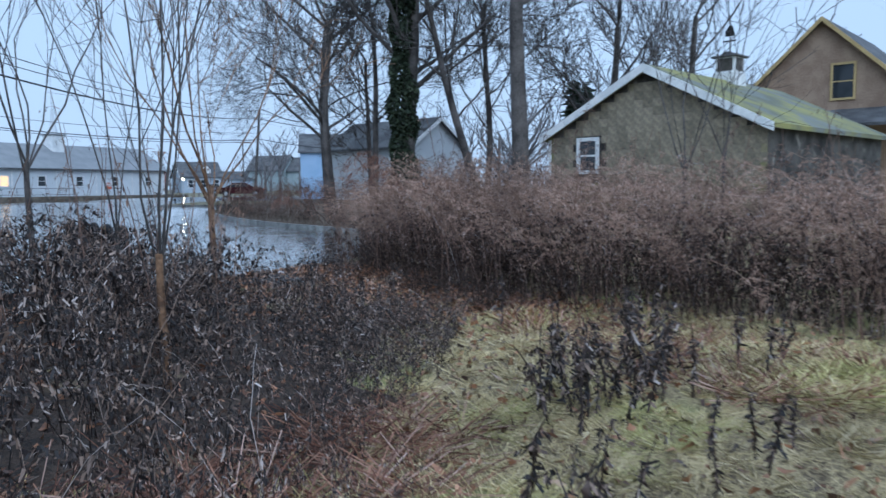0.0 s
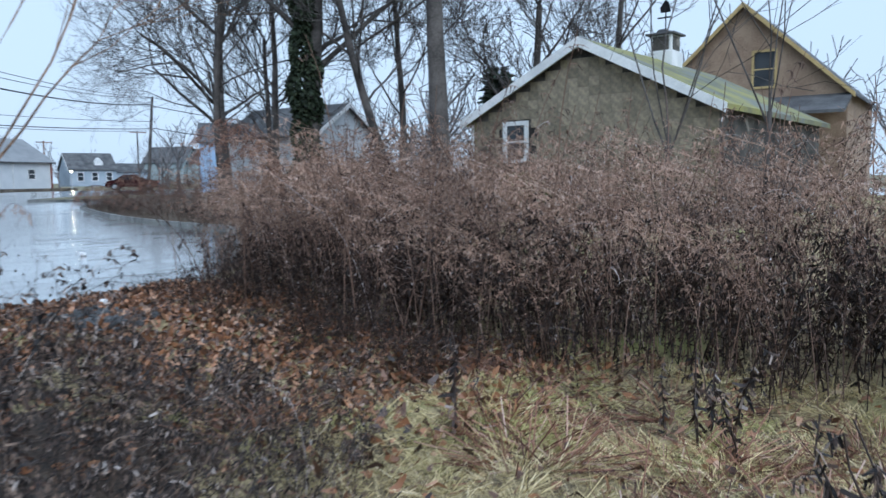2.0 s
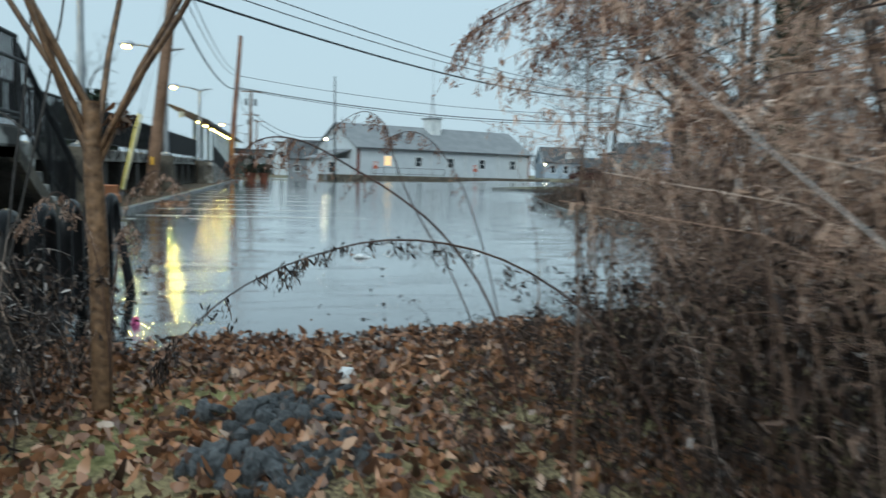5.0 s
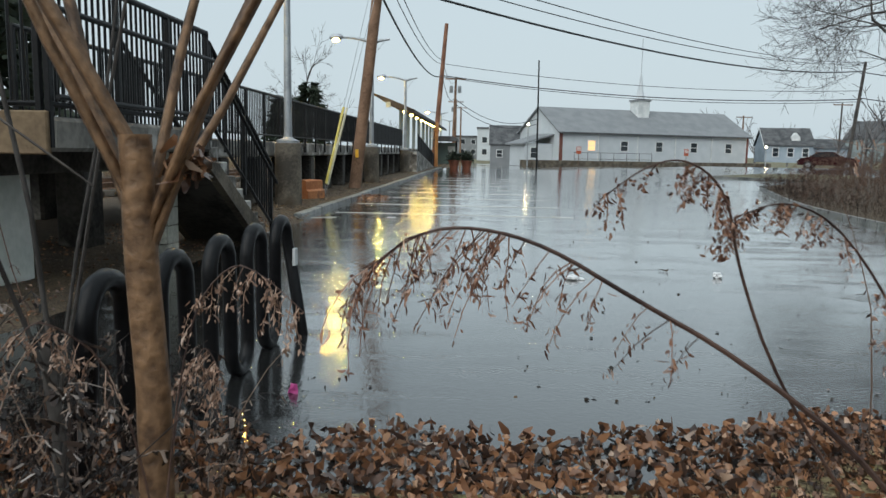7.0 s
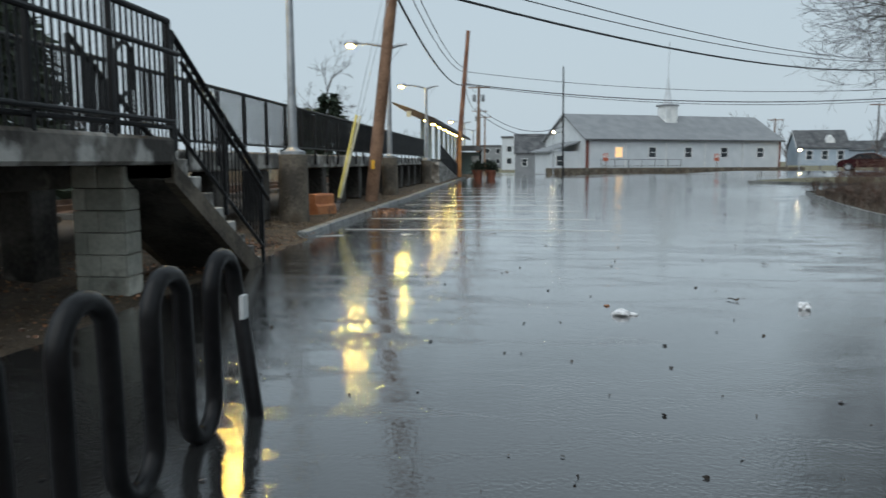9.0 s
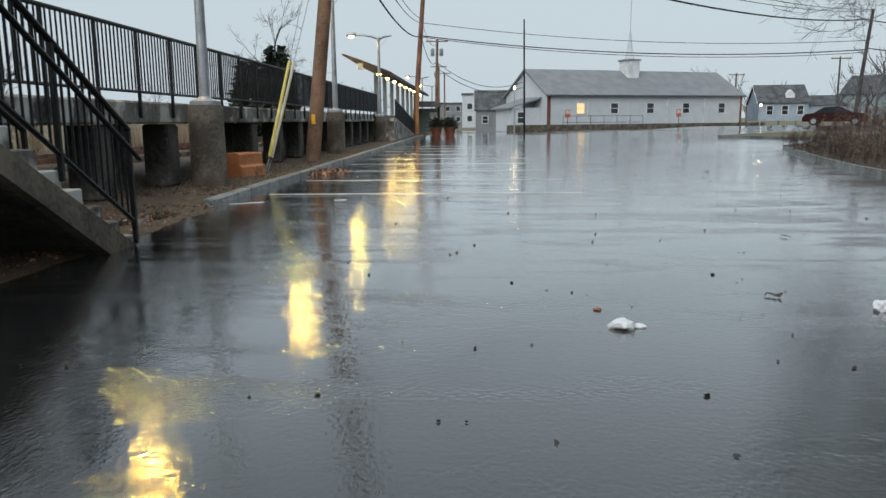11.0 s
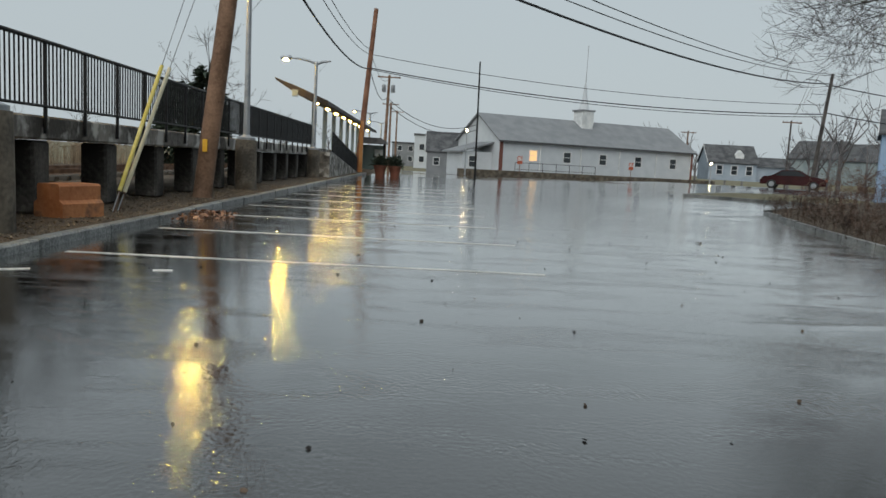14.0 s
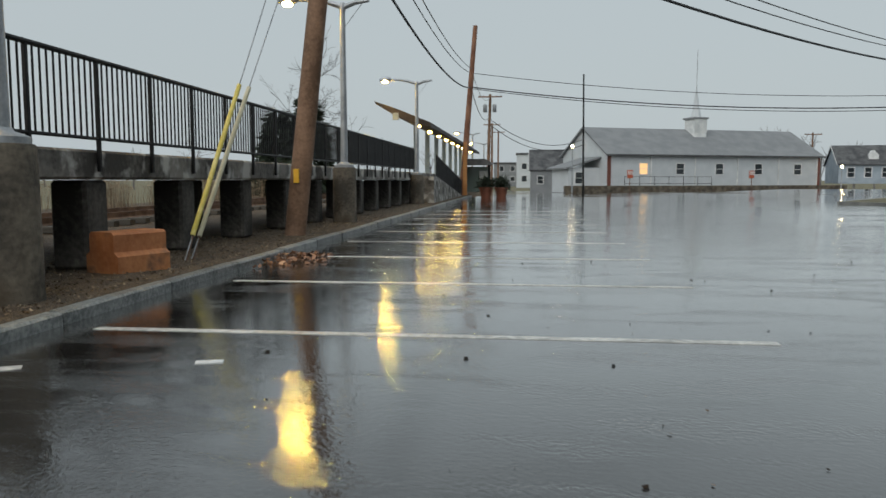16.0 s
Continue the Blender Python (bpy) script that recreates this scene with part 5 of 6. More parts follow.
MOUND = (5.1, -16.2)
tall_spots, feather_spots, red_spots = [], [], []
tries = 0
while len(tall_spots) < 760 and tries < 60000:
    tries += 1
    x, y = rng.uniform(3.5, 11.5), rng.uniform(-25, -7.5)
    d = x - front(y)
    if d < 0 or y > lot_edge(x) - 0.1 or (d > 2.6 and rng.random() > 0.25):
        continue
    c = clump(x, y, 0.4)
    if rng.random() > 0.35 + 0.65 * c:
        continue
    s = (0.72 + 0.3 * min(d / 1.2, 1.0) + 0.12 * c) * rng.uniform(0.85, 1.1)
    s *= 0.74 + 0.30 * math.exp(-((x - MOUND[0]) ** 2 + (y - MOUND[1]) ** 2) / 2.6) + 0.13 * math.sin(1.15 * x + 0.6) * math.sin(0.95 * y + 0.4)
    if y > -13.2:
        s *= 0.85
    gap = off_line(x, y)
    if gap < 0.75:
        continue
    if gap < 1.25 and y > -16.4:
        s *= 0.45 + 0.4 * (gap - 0.62)
    s = min(s, ((1.4 if y > -16.6 else 1.22) + 0.10 * gap) / 1.75)
    z = float(garden_z(x, y)) - 0.03
    lean = (-0.05 if d < 0.8 and y < -16.4 else 0.04) + rng.normal(0, 0.08)
    row = (x, y, z, rng.uniform(0, 6.28), s, 0, lean, rng.normal(0, 0.1))
    if rng.random() < 0.6 and d > 0.3 and gap > 1.45:
        feather_spots.append(row[:3] + (2.5 + 0.9 * math.sin(0.9 * x + 1.4 * y) + rng.normal(0, 0.35), s * 1.05, rng.integers(len(feather))) + row[6:])
    else:
        tall_spots.append(row[:5] + (rng.integers(len(tall)),) + row[6:])
for k in range(12):
    x, y = rng.uniform(4.4, 4.8), rng.uniform(-16.6, -15.5)
    feather_spots.append((x, y, float(garden_z(x, y)) - 0.03, 2.9 + rng.normal(0, 0.25), rng.uniform(0.75, 0.88), rng.integers(len(feather)), rng.normal(-0.02, 0.03), rng.normal(0, 0.06)))
for k in range(12):
    x, y = rng.uniform(5.0, 6.4), rng.uniform(-12.9, -12.2)
    tall_spots.append((x, y, float(garden_z(x, y)) - 0.03, rng.uniform(0, 6.28), rng.uniform(0.6, 0.85), rng.integers(len(tall)), rng.normal(0, 0.06), rng.normal(0, 0.06)))
for k in range(46):
    x, y = rng.uniform(4.3, 6.4), rng.uniform(-16.5, -14.6)
    tall_spots.append((x, y, float(garden_z(x, y)) - 0.03, rng.uniform(0, 6.28), rng.uniform(0.8, 0.94), rng.integers(len(tall)), rng.normal(0, 0.05), rng.normal(0, 0.06)))
for k in range(34):
    x, y = rng.uniform(4.25, 5.3), rng.uniform(-19.2, -17.3)
    feather_spots.append((x, y, float(garden_z(x, y)) - 0.03, 2.9 + rng.normal(0, 0.5), rng.uniform(0.5, 0.72), rng.integers(len(feather)), rng.normal(-0.08, 0.05), rng.normal(-0.05, 0.06)))
for k in range(9):
    x, y = rng.uniform(2.9, 3.6), rng.uniform(-21.3, -20.5)
    feather_spots.append((x, y, float(garden_z(x, y)), rng.uniform(0, 6.28), rng.uniform(0.35, 0.5), rng.integers(len(feather)), 0.0, 0.0))


def clear_of_way(variants, rows):
    """Keeps the plants whose tops do not hang across the way at head height."""
    keep = []
    for row in rows:
        v, _ = q_scatter(variants, [row])
        high = v[v[:, 2] > 0.75]
        if not any(off_line(p[0], p[1]) < 0.3 for p in high[::5]):
            keep.append(row)
    return keep


feather_spots = [row for row in feather_spots if row[0] > 4.9] + clear_of_way(feather, [row for row in feather_spots if row[0] <= 4.9])
stuff("weed_thicket", q_scatter(tall, tall_spots), WEED, "dense thicket of tall dead brown weeds", "weeds")
stuff("feathery_weeds", q_scatter(feather, feather_spots), PLUME, "arching feathery tan seed heads among dead weeds", "weeds")
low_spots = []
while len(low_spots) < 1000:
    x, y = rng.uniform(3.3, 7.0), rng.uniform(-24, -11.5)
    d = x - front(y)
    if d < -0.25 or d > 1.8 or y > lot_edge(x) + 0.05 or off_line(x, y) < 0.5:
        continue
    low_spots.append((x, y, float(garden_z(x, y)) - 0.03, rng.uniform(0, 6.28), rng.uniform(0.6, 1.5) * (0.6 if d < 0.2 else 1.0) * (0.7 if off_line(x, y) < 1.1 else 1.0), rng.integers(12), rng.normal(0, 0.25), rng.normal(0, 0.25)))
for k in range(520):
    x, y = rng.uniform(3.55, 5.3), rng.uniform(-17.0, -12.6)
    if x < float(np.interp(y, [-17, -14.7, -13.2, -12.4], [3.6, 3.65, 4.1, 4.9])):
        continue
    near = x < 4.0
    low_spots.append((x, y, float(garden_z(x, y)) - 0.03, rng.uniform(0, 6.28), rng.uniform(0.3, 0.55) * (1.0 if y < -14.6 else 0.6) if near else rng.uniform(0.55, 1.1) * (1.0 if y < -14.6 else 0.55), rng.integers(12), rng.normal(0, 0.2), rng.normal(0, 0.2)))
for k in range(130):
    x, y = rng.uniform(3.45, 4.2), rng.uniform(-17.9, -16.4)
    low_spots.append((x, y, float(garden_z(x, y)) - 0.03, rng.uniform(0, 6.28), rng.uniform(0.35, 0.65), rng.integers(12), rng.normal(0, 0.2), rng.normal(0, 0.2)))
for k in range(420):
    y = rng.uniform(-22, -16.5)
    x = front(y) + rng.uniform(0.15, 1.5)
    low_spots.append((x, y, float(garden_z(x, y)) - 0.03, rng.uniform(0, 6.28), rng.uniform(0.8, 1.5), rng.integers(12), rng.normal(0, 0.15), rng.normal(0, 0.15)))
stuff("weed_undergrowth", q_scatter(mat_plants, low_spots), DARK_SHADED_WEED, "low tangled dead undergrowth with shade at the weed foot in its colour", "weeds")
# stalks standing clear of the mass
st_spots = []
for k in range(150):
    x, y = rng.uniform(3.4, 9), rng.uniform(-22, -12)
    d = x - front(y)
    if d < -0.25 or y > lot_edge(x) or off_line(x, y) < (0.7 if y < -15.2 else 1.4):
        continue
    st_spots.append((x, y, float(garden_z(x, y)) - 0.03, rng.uniform(0, 6.28), rng.uniform(0.8, 1.25), rng.integers(6), rng.normal(-0.03, 0.12), rng.normal(0, 0.12)))
for k in range(150):
    x, y = rng.uniform(-3.0, 1.6), rng.uniform(-18.5, -12.9)
    if off_line(x, y) > 1.3:
        st_spots.append((x, y, float(garden_z(x, y)) - 0.03, rng.uniform(0, 6.28), rng.uniform(0.6, 1.05), rng.integers(6), rng.normal(0, 0.12), rng.normal(0, 0.12)))
for k in range(16):
    x, y = rng.uniform(4.9, 6.2), rng.uniform(-12.9, -12.3)
    st_spots.append((x, y, float(garden_z(x, y)) - 0.03, rng.uniform(0, 6.28), rng.uniform(0.7, 1.1), rng.integers(6), rng.normal(-0.1, 0.1), rng.normal(0, 0.1)))
stalk_meshes = [q_mesh("dead_stalk", v, WEED) for v in bare_stalk]
for x, y, z, a, s, k, lx, ly in st_spots:
    o = tagged(new("dead_stalk", stalk_meshes[int(k)]), "thin upright dead brown weed stalk", "weed", "dead stalks")
    o.location, o.rotation_euler, o.scale = (x, y, z), (ly, lx, a), (s, s, s)

# reddish thickets further east along the lot
def bramble_west(y):
    return np.interp(y, [-8, -2, 0, 4.5, 15.3, 17, 20], [10.5, 11.0, 11.0, 11.6, 14.2, 16.5, 20])


def bramble_z(x, y):
    return lot_z(x, y) + 0.05 + 0.3 * step(0.2, 2.6, x - bramble_west(y))


red = [weed(rng, rng.uniform(1.0, 1.5), 15, 6, rng.uniform(0.1, 0.5), 0.34, 0.010, 0.05, 12, 0.06, 0.013) for _ in range(8)]
tries = 0
while len(red_spots) < 900 and tries < 20000:
    tries += 1
    x, y = rng.uniform(10.5, 24), rng.uniform(-8.5, 20)
    west = np.interp(y, [-8, -2, 0, 4.5, 15.3, 17, 20], [10.5, 11.0, 11.0, 11.6, 14.2, 16.5, 20])
    if x < west or (x > west + 3.5 and rng.random() > 0.3):
        continue
    s = (0.3 + 0.7 * min((x - west) / 3.0, 1)) * rng.uniform(0.75, 1.15)
    red_spots.append((x, y, float(bramble_z(x, y)), rng.uniform(0, 6.28), s, rng.integers(8), rng.normal(0, 0.12), rng.normal(0, 0.12)))
edge = []
for k in range(800):
    y = rng.uniform(-8, 18)
    x = float(np.interp(y, [-8, -2, 0, 4.5, 15.3, 17, 20], [10.5, 11.0, 11.0, 11.6, 14.2, 16.5, 20])) + abs(rng.normal(0, 1.0)) - 0.1
    edge.append((x, y, float(bramble_z(x, y)), rng.uniform(0, 6.28), rng.uniform(0.4, 0.9), rng.integers(12), rng.normal(0, 0.2), rng.normal(0, 0.2)))
stuff("bramble_thicket", q_scatter(red, red_spots), WEEDRED, "reddish brown bramble thicket at the lot edge", "bushes")
stuff("bramble_undergrowth", q_scatter(mat_plants, edge), DARK_SHADED_WEED, "tangled undergrowth in a shade-darkened colour at the foot of the brambles", "bushes")
grid("bramble_soil", np.arange(10, 30, 0.5), np.arange(-9, 20.1, 0.5), lambda x, y: np.where(x > bramble_west(y) + 0.05, bramble_z(x, y), -0.3), VERGE, "bare brown soil under the brambles", "soil")
for k in range(12):
    y0, y1 = -6 + 1.85 * k, -6 + 1.85 * (k + 1) - 0.03
    x0, x1 = float(bramble_west(y0)), float(bramble_west(y1))
    solid("bramble_kerb", Geo().prism([(x0, y0, -0.05), (x1, y1, -0.05), (x1 + 0.13, y1, -0.05), (x0 + 0.13, y0, -0.05)], (0, 0, 0.15 + float(lot_z(x0, y0)))), GRANITE, "grey granite kerb stone before the brambles", "kerb", "structure", "bramble kerbs")
back_spots = []
for k in range(380):
    x, y = rng.uniform(10, 17), rng.uniform(-26, -7)
    if y > lot_edge(x) - 0.3 or (x > 16.5 and -14.5 < y < -5):
        continue
    back_spots.append((x, y, 0.1, rng.uniform(0, 6.28), rng.uniform(0.6, 1.0), rng.integers(8), rng.normal(0, 0.12), rng.normal(0, 0.12)))
stuff("bramble_thicket", q_scatter(red, back_spots), WEEDRED, "reddish brown weeds before the garage", "bushes")

# the blackened mat of leaves west of the way
grid("leaf_mould", np.arange(-7, 2.8, 0.15), np.arange(-24, -13.2, 0.15), lambda x, y: np.where(x - np.interp(y, LINE_Y, LINE_X) < -0.85 + 0.2 * np.sin(3.1 * y) + 0.15 * np.sin(7.3 * x + 5.1 * y), garden_z(x, y) + 0.012, -0.3), MOULD, "dark rotting leaf mould under blackened plants", "soil")
mat_spots = []
tries = 0
while len(mat_spots) < 1400 and tries < 40000:
    tries += 1
    x, y = rng.uniform(-7, 2.5), rng.uniform(-23.5, -12.9)
    d = off_line(x, y)
    side = x - np.interp(y, LINE_Y, LINE_X)
    if side > 0 or d < 0.4 or (y > -15.9 and x > 1.3 + 0.35 * math.sin(3 * y)):
        continue
    if d > 4.2 and rng.random() > 0.25:
        continue
    s = (0.42 + 0.42 * min(d, 2.6)) * (0.75 + 0.4 * clump(x, y, 2.0)) * rng.uniform(0.8, 1.15)
    mat_spots.append((x, y, float(garden_z(x, y)) - 0.03, rng.uniform(0, 6.28), s, rng.integers(12), rng.normal(0, 0.25), rng.normal(0, 0.25)))
for k in range(360):
    x, y = rng.uniform(-2.6, 0.7), rng.uniform(-23.3, -19.8)
    if x - np.interp(y, LINE_Y, LINE_X) < -0.2:
        mat_spots.append((x, y, float(garden_z(x, y)) - 0.03, rng.uniform(0, 6.28), rng.uniform(0.3, 0.65), rng.integers(12), rng.normal(0, 0.3), rng.normal(0, 0.3)))
for k in range(330):
    x, y = rng.uniform(0.0, 2.55), rng.uniform(-19.6, -15.9)
    if x - np.interp(y, LINE_Y, LINE_X) < -0.35:
        mat_spots.append((x, y, float(garden_z(x, y)) - 0.03, rng.uniform(0, 6.28), rng.uniform(0.45, 0.8), rng.integers(12), rng.normal(0, 0.3), rng.normal(0, 0.3)))
for k in range(150):
    x, y = rng.uniform(1.3, 2.35), rng.uniform(-15.2, -13.1)
    mat_spots.append((x, y, float(garden_z(x, y)) - 0.03, rng.uniform(0, 6.28), rng.uniform(0.6, 1.25), rng.integers(12), rng.normal(0, 0.15), rng.normal(0, 0.15)))
for k in range(520):
    y = rng.uniform(-19.9, -17.3)
    x = float(np.interp(y, LINE_Y, LINE_X)) + rng.uniform(-1.3, float(np.interp(y, [-19.9, -19, -18.1, -17.3], [-0.4, -0.3, 0.0, 0.5])))
    mat_spots.append((x, y, float(garden_z(x, y)) - 0.03, rng.uniform(0, 6.28), rng.uniform(0.22, 0.5), rng.integers(12), rng.normal(0, 0.4), rng.normal(0, 0.4)))
stuff("blackened_plants", q_scatter(mat_plants, mat_spots), VINE, "low mat of blackened withered plants", "dead plants")
# dark upright plants standing in the grass
dock = [weed(rng, rng.uniform(0.36, 0.52), 5, 7, 0.1, 0.09, 0.011, 0.032, 34, 0.055, 0.016, 0.007) for _ in range(5)]
dk = []
for cx, cy, n in ((1.8, -20.1, 7), (1.75, -21.4, 5), (1.7, -20.45, 14), (2.1, -20.55, 10), (1.25, -20.3, 6), (2.6, -20.3, 8), (2.9, -18.4, 7), (3.6, -19.3, 6), (3.4, -20.7, 5), (2.7, -17.4, 8), (0.2, -21.9, 12), (-0.5, -22.0, 12), (0.6, -21.3, 10)):
    for k in range(n):
        x, y = cx + rng.normal(0, 0.16), cy + rng.normal(0, 0.14)
        if off_line(x, y) > 0.25:
            dk.append((x, y, float(garden_z(x, y)) - 0.02, rng.uniform(0, 6.28), rng.uniform(0.6, 1.2), rng.integers(5), rng.normal(0, 0.2), rng.normal(0, 0.2)))
dock_meshes = [q_mesh("dock_plant", v, VINE) for v in dock]
for x, y, z, a, s, k, lx, ly in dk:
    o = tagged(new("dock_plant", dock_meshes[int(k)]), "small black withered dock plant in grass", "dead plant", "dock plants")
    o.location, o.rotation_euler, o.scale = (x, y, z), (ly, lx, a), (s, s, s)

# grass tufts
tufts = []
for k in range(8):
    bl = []
    for j in range(50):
        a = rng.uniform(0, 6.28)
        p = np.array([math.cos(a), math.sin(a), 0]) * rng.uniform(0, 0.07)
        d = np.array([math.cos(a) * rng.uniform(0.2, 1.2), math.sin(a) * rng.uniform(0.2, 1.2), rng.uniform(0.02, 0.38)])
        bl.append(q_blade(p, d, rng.uniform(0.05, 0.16), 0.004, rng))
    tufts.append(q_join(bl))
gs = []
while len(gs) < 2300:
    x, y = rng.uniform(-1.0, 5.0), rng.uniform(-24, -16.8)
    side = x - np.interp(y, LINE_Y, LINE_X)
    if side < -0.75 or x > front(y) + 0.5 or rng.random() > 0.35 + 0.65 * clump(x * 1.4, y * 1.4, 1.1):
        continue
    if y > -18 and rng.random() > 0.35:
        continue
    gs.append((x, y, float(garden_z(x, y)) - 0.01, rng.uniform(0, 6.28), rng.uniform(0.6, 1.15), rng.integers(8), rng.normal(0, 0.25), rng.normal(0, 0.25)))
for k in range(300):
    x, y = rng.uniform(-2.4, 1.0), rng.uniform(-22.8, -19.8)
    gs.append((x, y, float(garden_z(x, y)) - 0.01, rng.uniform(0, 6.28), rng.uniform(0.7, 1.3), rng.integers(8), rng.normal(0, 0.25), rng.normal(0, 0.25)))
for k in range(40):
    x, y = 3.12 + rng.normal(0, 0.22), -20.95 + rng.normal(0, 0.2)
    gs.append((x, y, float(garden_z(x, y)) - 0.01, rng.uniform(0, 6.28), rng.uniform(1.2, 1.8), rng.integers(8), 0.0, 0.0))
rusty = []
for k in range(420):
    x, y = rng.uniform(-2.2, 1.2), rng.uniform(-22.4, -19.6)
    if x < float(np.interp(y, LINE_Y, LINE_X)) - 0.15:
        rusty.append((x, y, float(garden_z(x, y)) - 0.01, rng.uniform(0, 6.28), rng.uniform(1.1, 2.4), rng.integers(8), rng.normal(0, 0.2), rng.normal(0, 0.2)))
for k in range(160):
    x, y = rng.uniform(2.4, 4.3), rng.uniform(-21.5, -17.0)
    if off_line(x, y) > 0.35:
        rusty.append((x, y, float(garden_z(x, y)) - 0.01, rng.uniform(0, 6.28), rng.uniform(1.0, 2.2), rng.integers(8), rng.normal(0, 0.2), rng.normal(0, 0.2)))
stuff("dry_grass", q_scatter(tufts, rusty), RUSTWEED, "dry rusty brown grass among the dead plants", "grass")
stuff("grass", q_scatter(tufts, gs), GRASS, "matted yellow-green winter grass", "grass")

# fallen leaves
lf = []
while len(lf) < 17000:
    x, y = rng.uniform(-1.5, 5.2), rng.uniform(-18.6, -11.9)
    if y > lot_edge(x) + 0.15 * rng.random() + 0.08 * math.sin(5 * x) or x > front(y) + 0.6:
        continue
    if x < 1.4 and y < -13.4 and rng.random() > 0.25:
        continue
    z = max(float(garden_z(x, y)), 0.004) + rng.uniform(0.002, 0.035)
    a = rng.uniform(0, 6.28)
    if x < 2.4 and y < -15.9 and rng.random() > 0.06:
        continue
    if y < -17.9 and rng.random() > 0.25:
        continue
    lf.append(q_leaf(np.array([x, y, z]), np.array([math.cos(a), math.sin(a), rng.uniform(-0.3, 0.6)]), rng.uniform(0.025, 0.058), rng.uniform(0.02, 0.044), rng, 1.3))
for k in range(7000):
    x, y = rng.uniform(-4, 5.0), rng.uniform(-24.0, -16.5)
    if x > front(y) + 0.8:
        continue
    a = rng.uniform(0, 6.28)
    lf.append(q_leaf(np.array([x, y, float(garden_z(x, y)) + rng.uniform(0.0, 0.03)]), np.array([math.cos(a), math.sin(a), rng.uniform(-0.3, 0.5)]), rng.uniform(0.02, 0.07), rng.uniform(0.012, 0.035), rng, 0.9))
for k in range(5200):
    x, y = rng.uniform(-2.6, -0.5), -1.2 + 18 * rng.random() ** 1.5
    a = rng.uniform(0, 6.28)
    mulch.append(q_leaf(np.array([x, y, 0.095 + 0.012 * math.sin(3 * x + 2 * y) + rng.uniform(0.003, 0.02)]), np.array([math.cos(a), math.sin(a), rng.uniform(-0.2, 0.4)]), rng.uniform(0.015, 0.045), rng.uniform(0.01, 0.024), rng, 0.5))
for k in range(2600):
    x, y = rng.uniform(-2.4, -0.2), rng.uniform(-11.5, -1.2)
    a = rng.uniform(0, 6.28)
    lf.append(q_leaf(np.array([x, y, 0.035 + 0.10 * float(step(-0.7, -2.2, x)) + rng.uniform(0, 0.012)]), np.array([math.cos(a), math.sin(a), rng.uniform(-0.1, 0.3)]), rng.uniform(0.02, 0.05), rng.uniform(0.012, 0.03), rng, 0.5))
for k in range(300):
    x, y = rng.normal(0.05, 0.25), rng.normal(5.0, 0.35)
    a = rng.uniform(0, 6.28)
    lf.append(q_leaf(np.array([x, y, 0.02 + 0.08 * math.exp(-((x - 0.05) ** 2 + (y - 5) ** 2) * 6) * rng.random()]), np.array([math.cos(a), math.sin(a), rng.uniform(-0.1, 0.3)]), rng.uniform(0.05, 0.1), rng.uniform(0.03, 0.06), rng, 0.5))
stuff("mulch", q_join(mulch), MULCH, "brown wood-chip mulch and gravel on the verge", "mulch")
stuff("fallen_leaves", q_join(lf), LITTER, "wet brown fallen leaves on the ground", "leaves")
# small dark debris lying on the wet lot
bits = []
for k in range(330):
    x, y = rng.uniform(0.8, 8.5), -11.8 + 18 * rng.random() ** 2.2
    a = rng.uniform(0, 6.28)
    s = rng.uniform(0.007, 0.021)
    bits.append(q_leaf(np.array([x, y, 0.006]), np.array([math.cos(a), math.sin(a), 0.02]), s * 1.5, s, rng, 0.15))
stuff("debris", q_join(bits), BITS, "scattered dark twigs and leaf bits on the wet asphalt", "debris")
for x, y, s in ((8.33, 4.54, 0.03), (6.3, -4.6, 0.03), (5.2, -7.1, 0.03)):
    pts = [np.array([x, y, 0.012]), np.array([x + s, y + 0.05, 0.02]), np.array([x + 2 * s, y - 0.02, 0.012])]
    o = tagged(new("twig", q_mesh("twig", q_join([q_tube(pts, 0.005, 0.003, 5), q_tube([pts[1], pts[1] + np.array([0.04, -0.06, 0.0])], 0.003, 0.002, 4), q_leaf(pts[2], np.array([1, 0.3, 0.2]), 0.05, 0.03, rng)]), BITS)),
               "wet broken twig lying on the asphalt", "twig", "twigs")

# reeds and scrub beyond the tracks
reeds = []
for k in range(6):
    bl = []
    for j in range(26):
        p = np.array([rng.normal(0, 0.3), rng.normal(0, 0.3), 0])
        bl.append(q_tube([p, p + np.array([rng.normal(0, 0.08), rng.normal(0, 0.08), 0.9]), p + np.array([rng.normal(0, 0.2), rng.normal(0, 0.2), rng.uniform(1.3, 1.8)])], 0.014, 0.005, 3))
        bl.append(q_leaf(bl[-1][0][-1], np.array([rng.normal(), rng.normal(), 0.4]), 0.25, 0.05, rng))
    reeds.append(q_join(bl))
rs = [(rng.uniform(-16, -10.5), rng.uniform(-25, 40), 0.0, rng.uniform(0, 6.28), rng.uniform(0.5, 0.8), rng.integers(6), 0, 0) for _ in range(120)]
stuff("reeds", q_scatter(reeds, rs), REED, "tan dry reeds beyond the railway", "reeds")

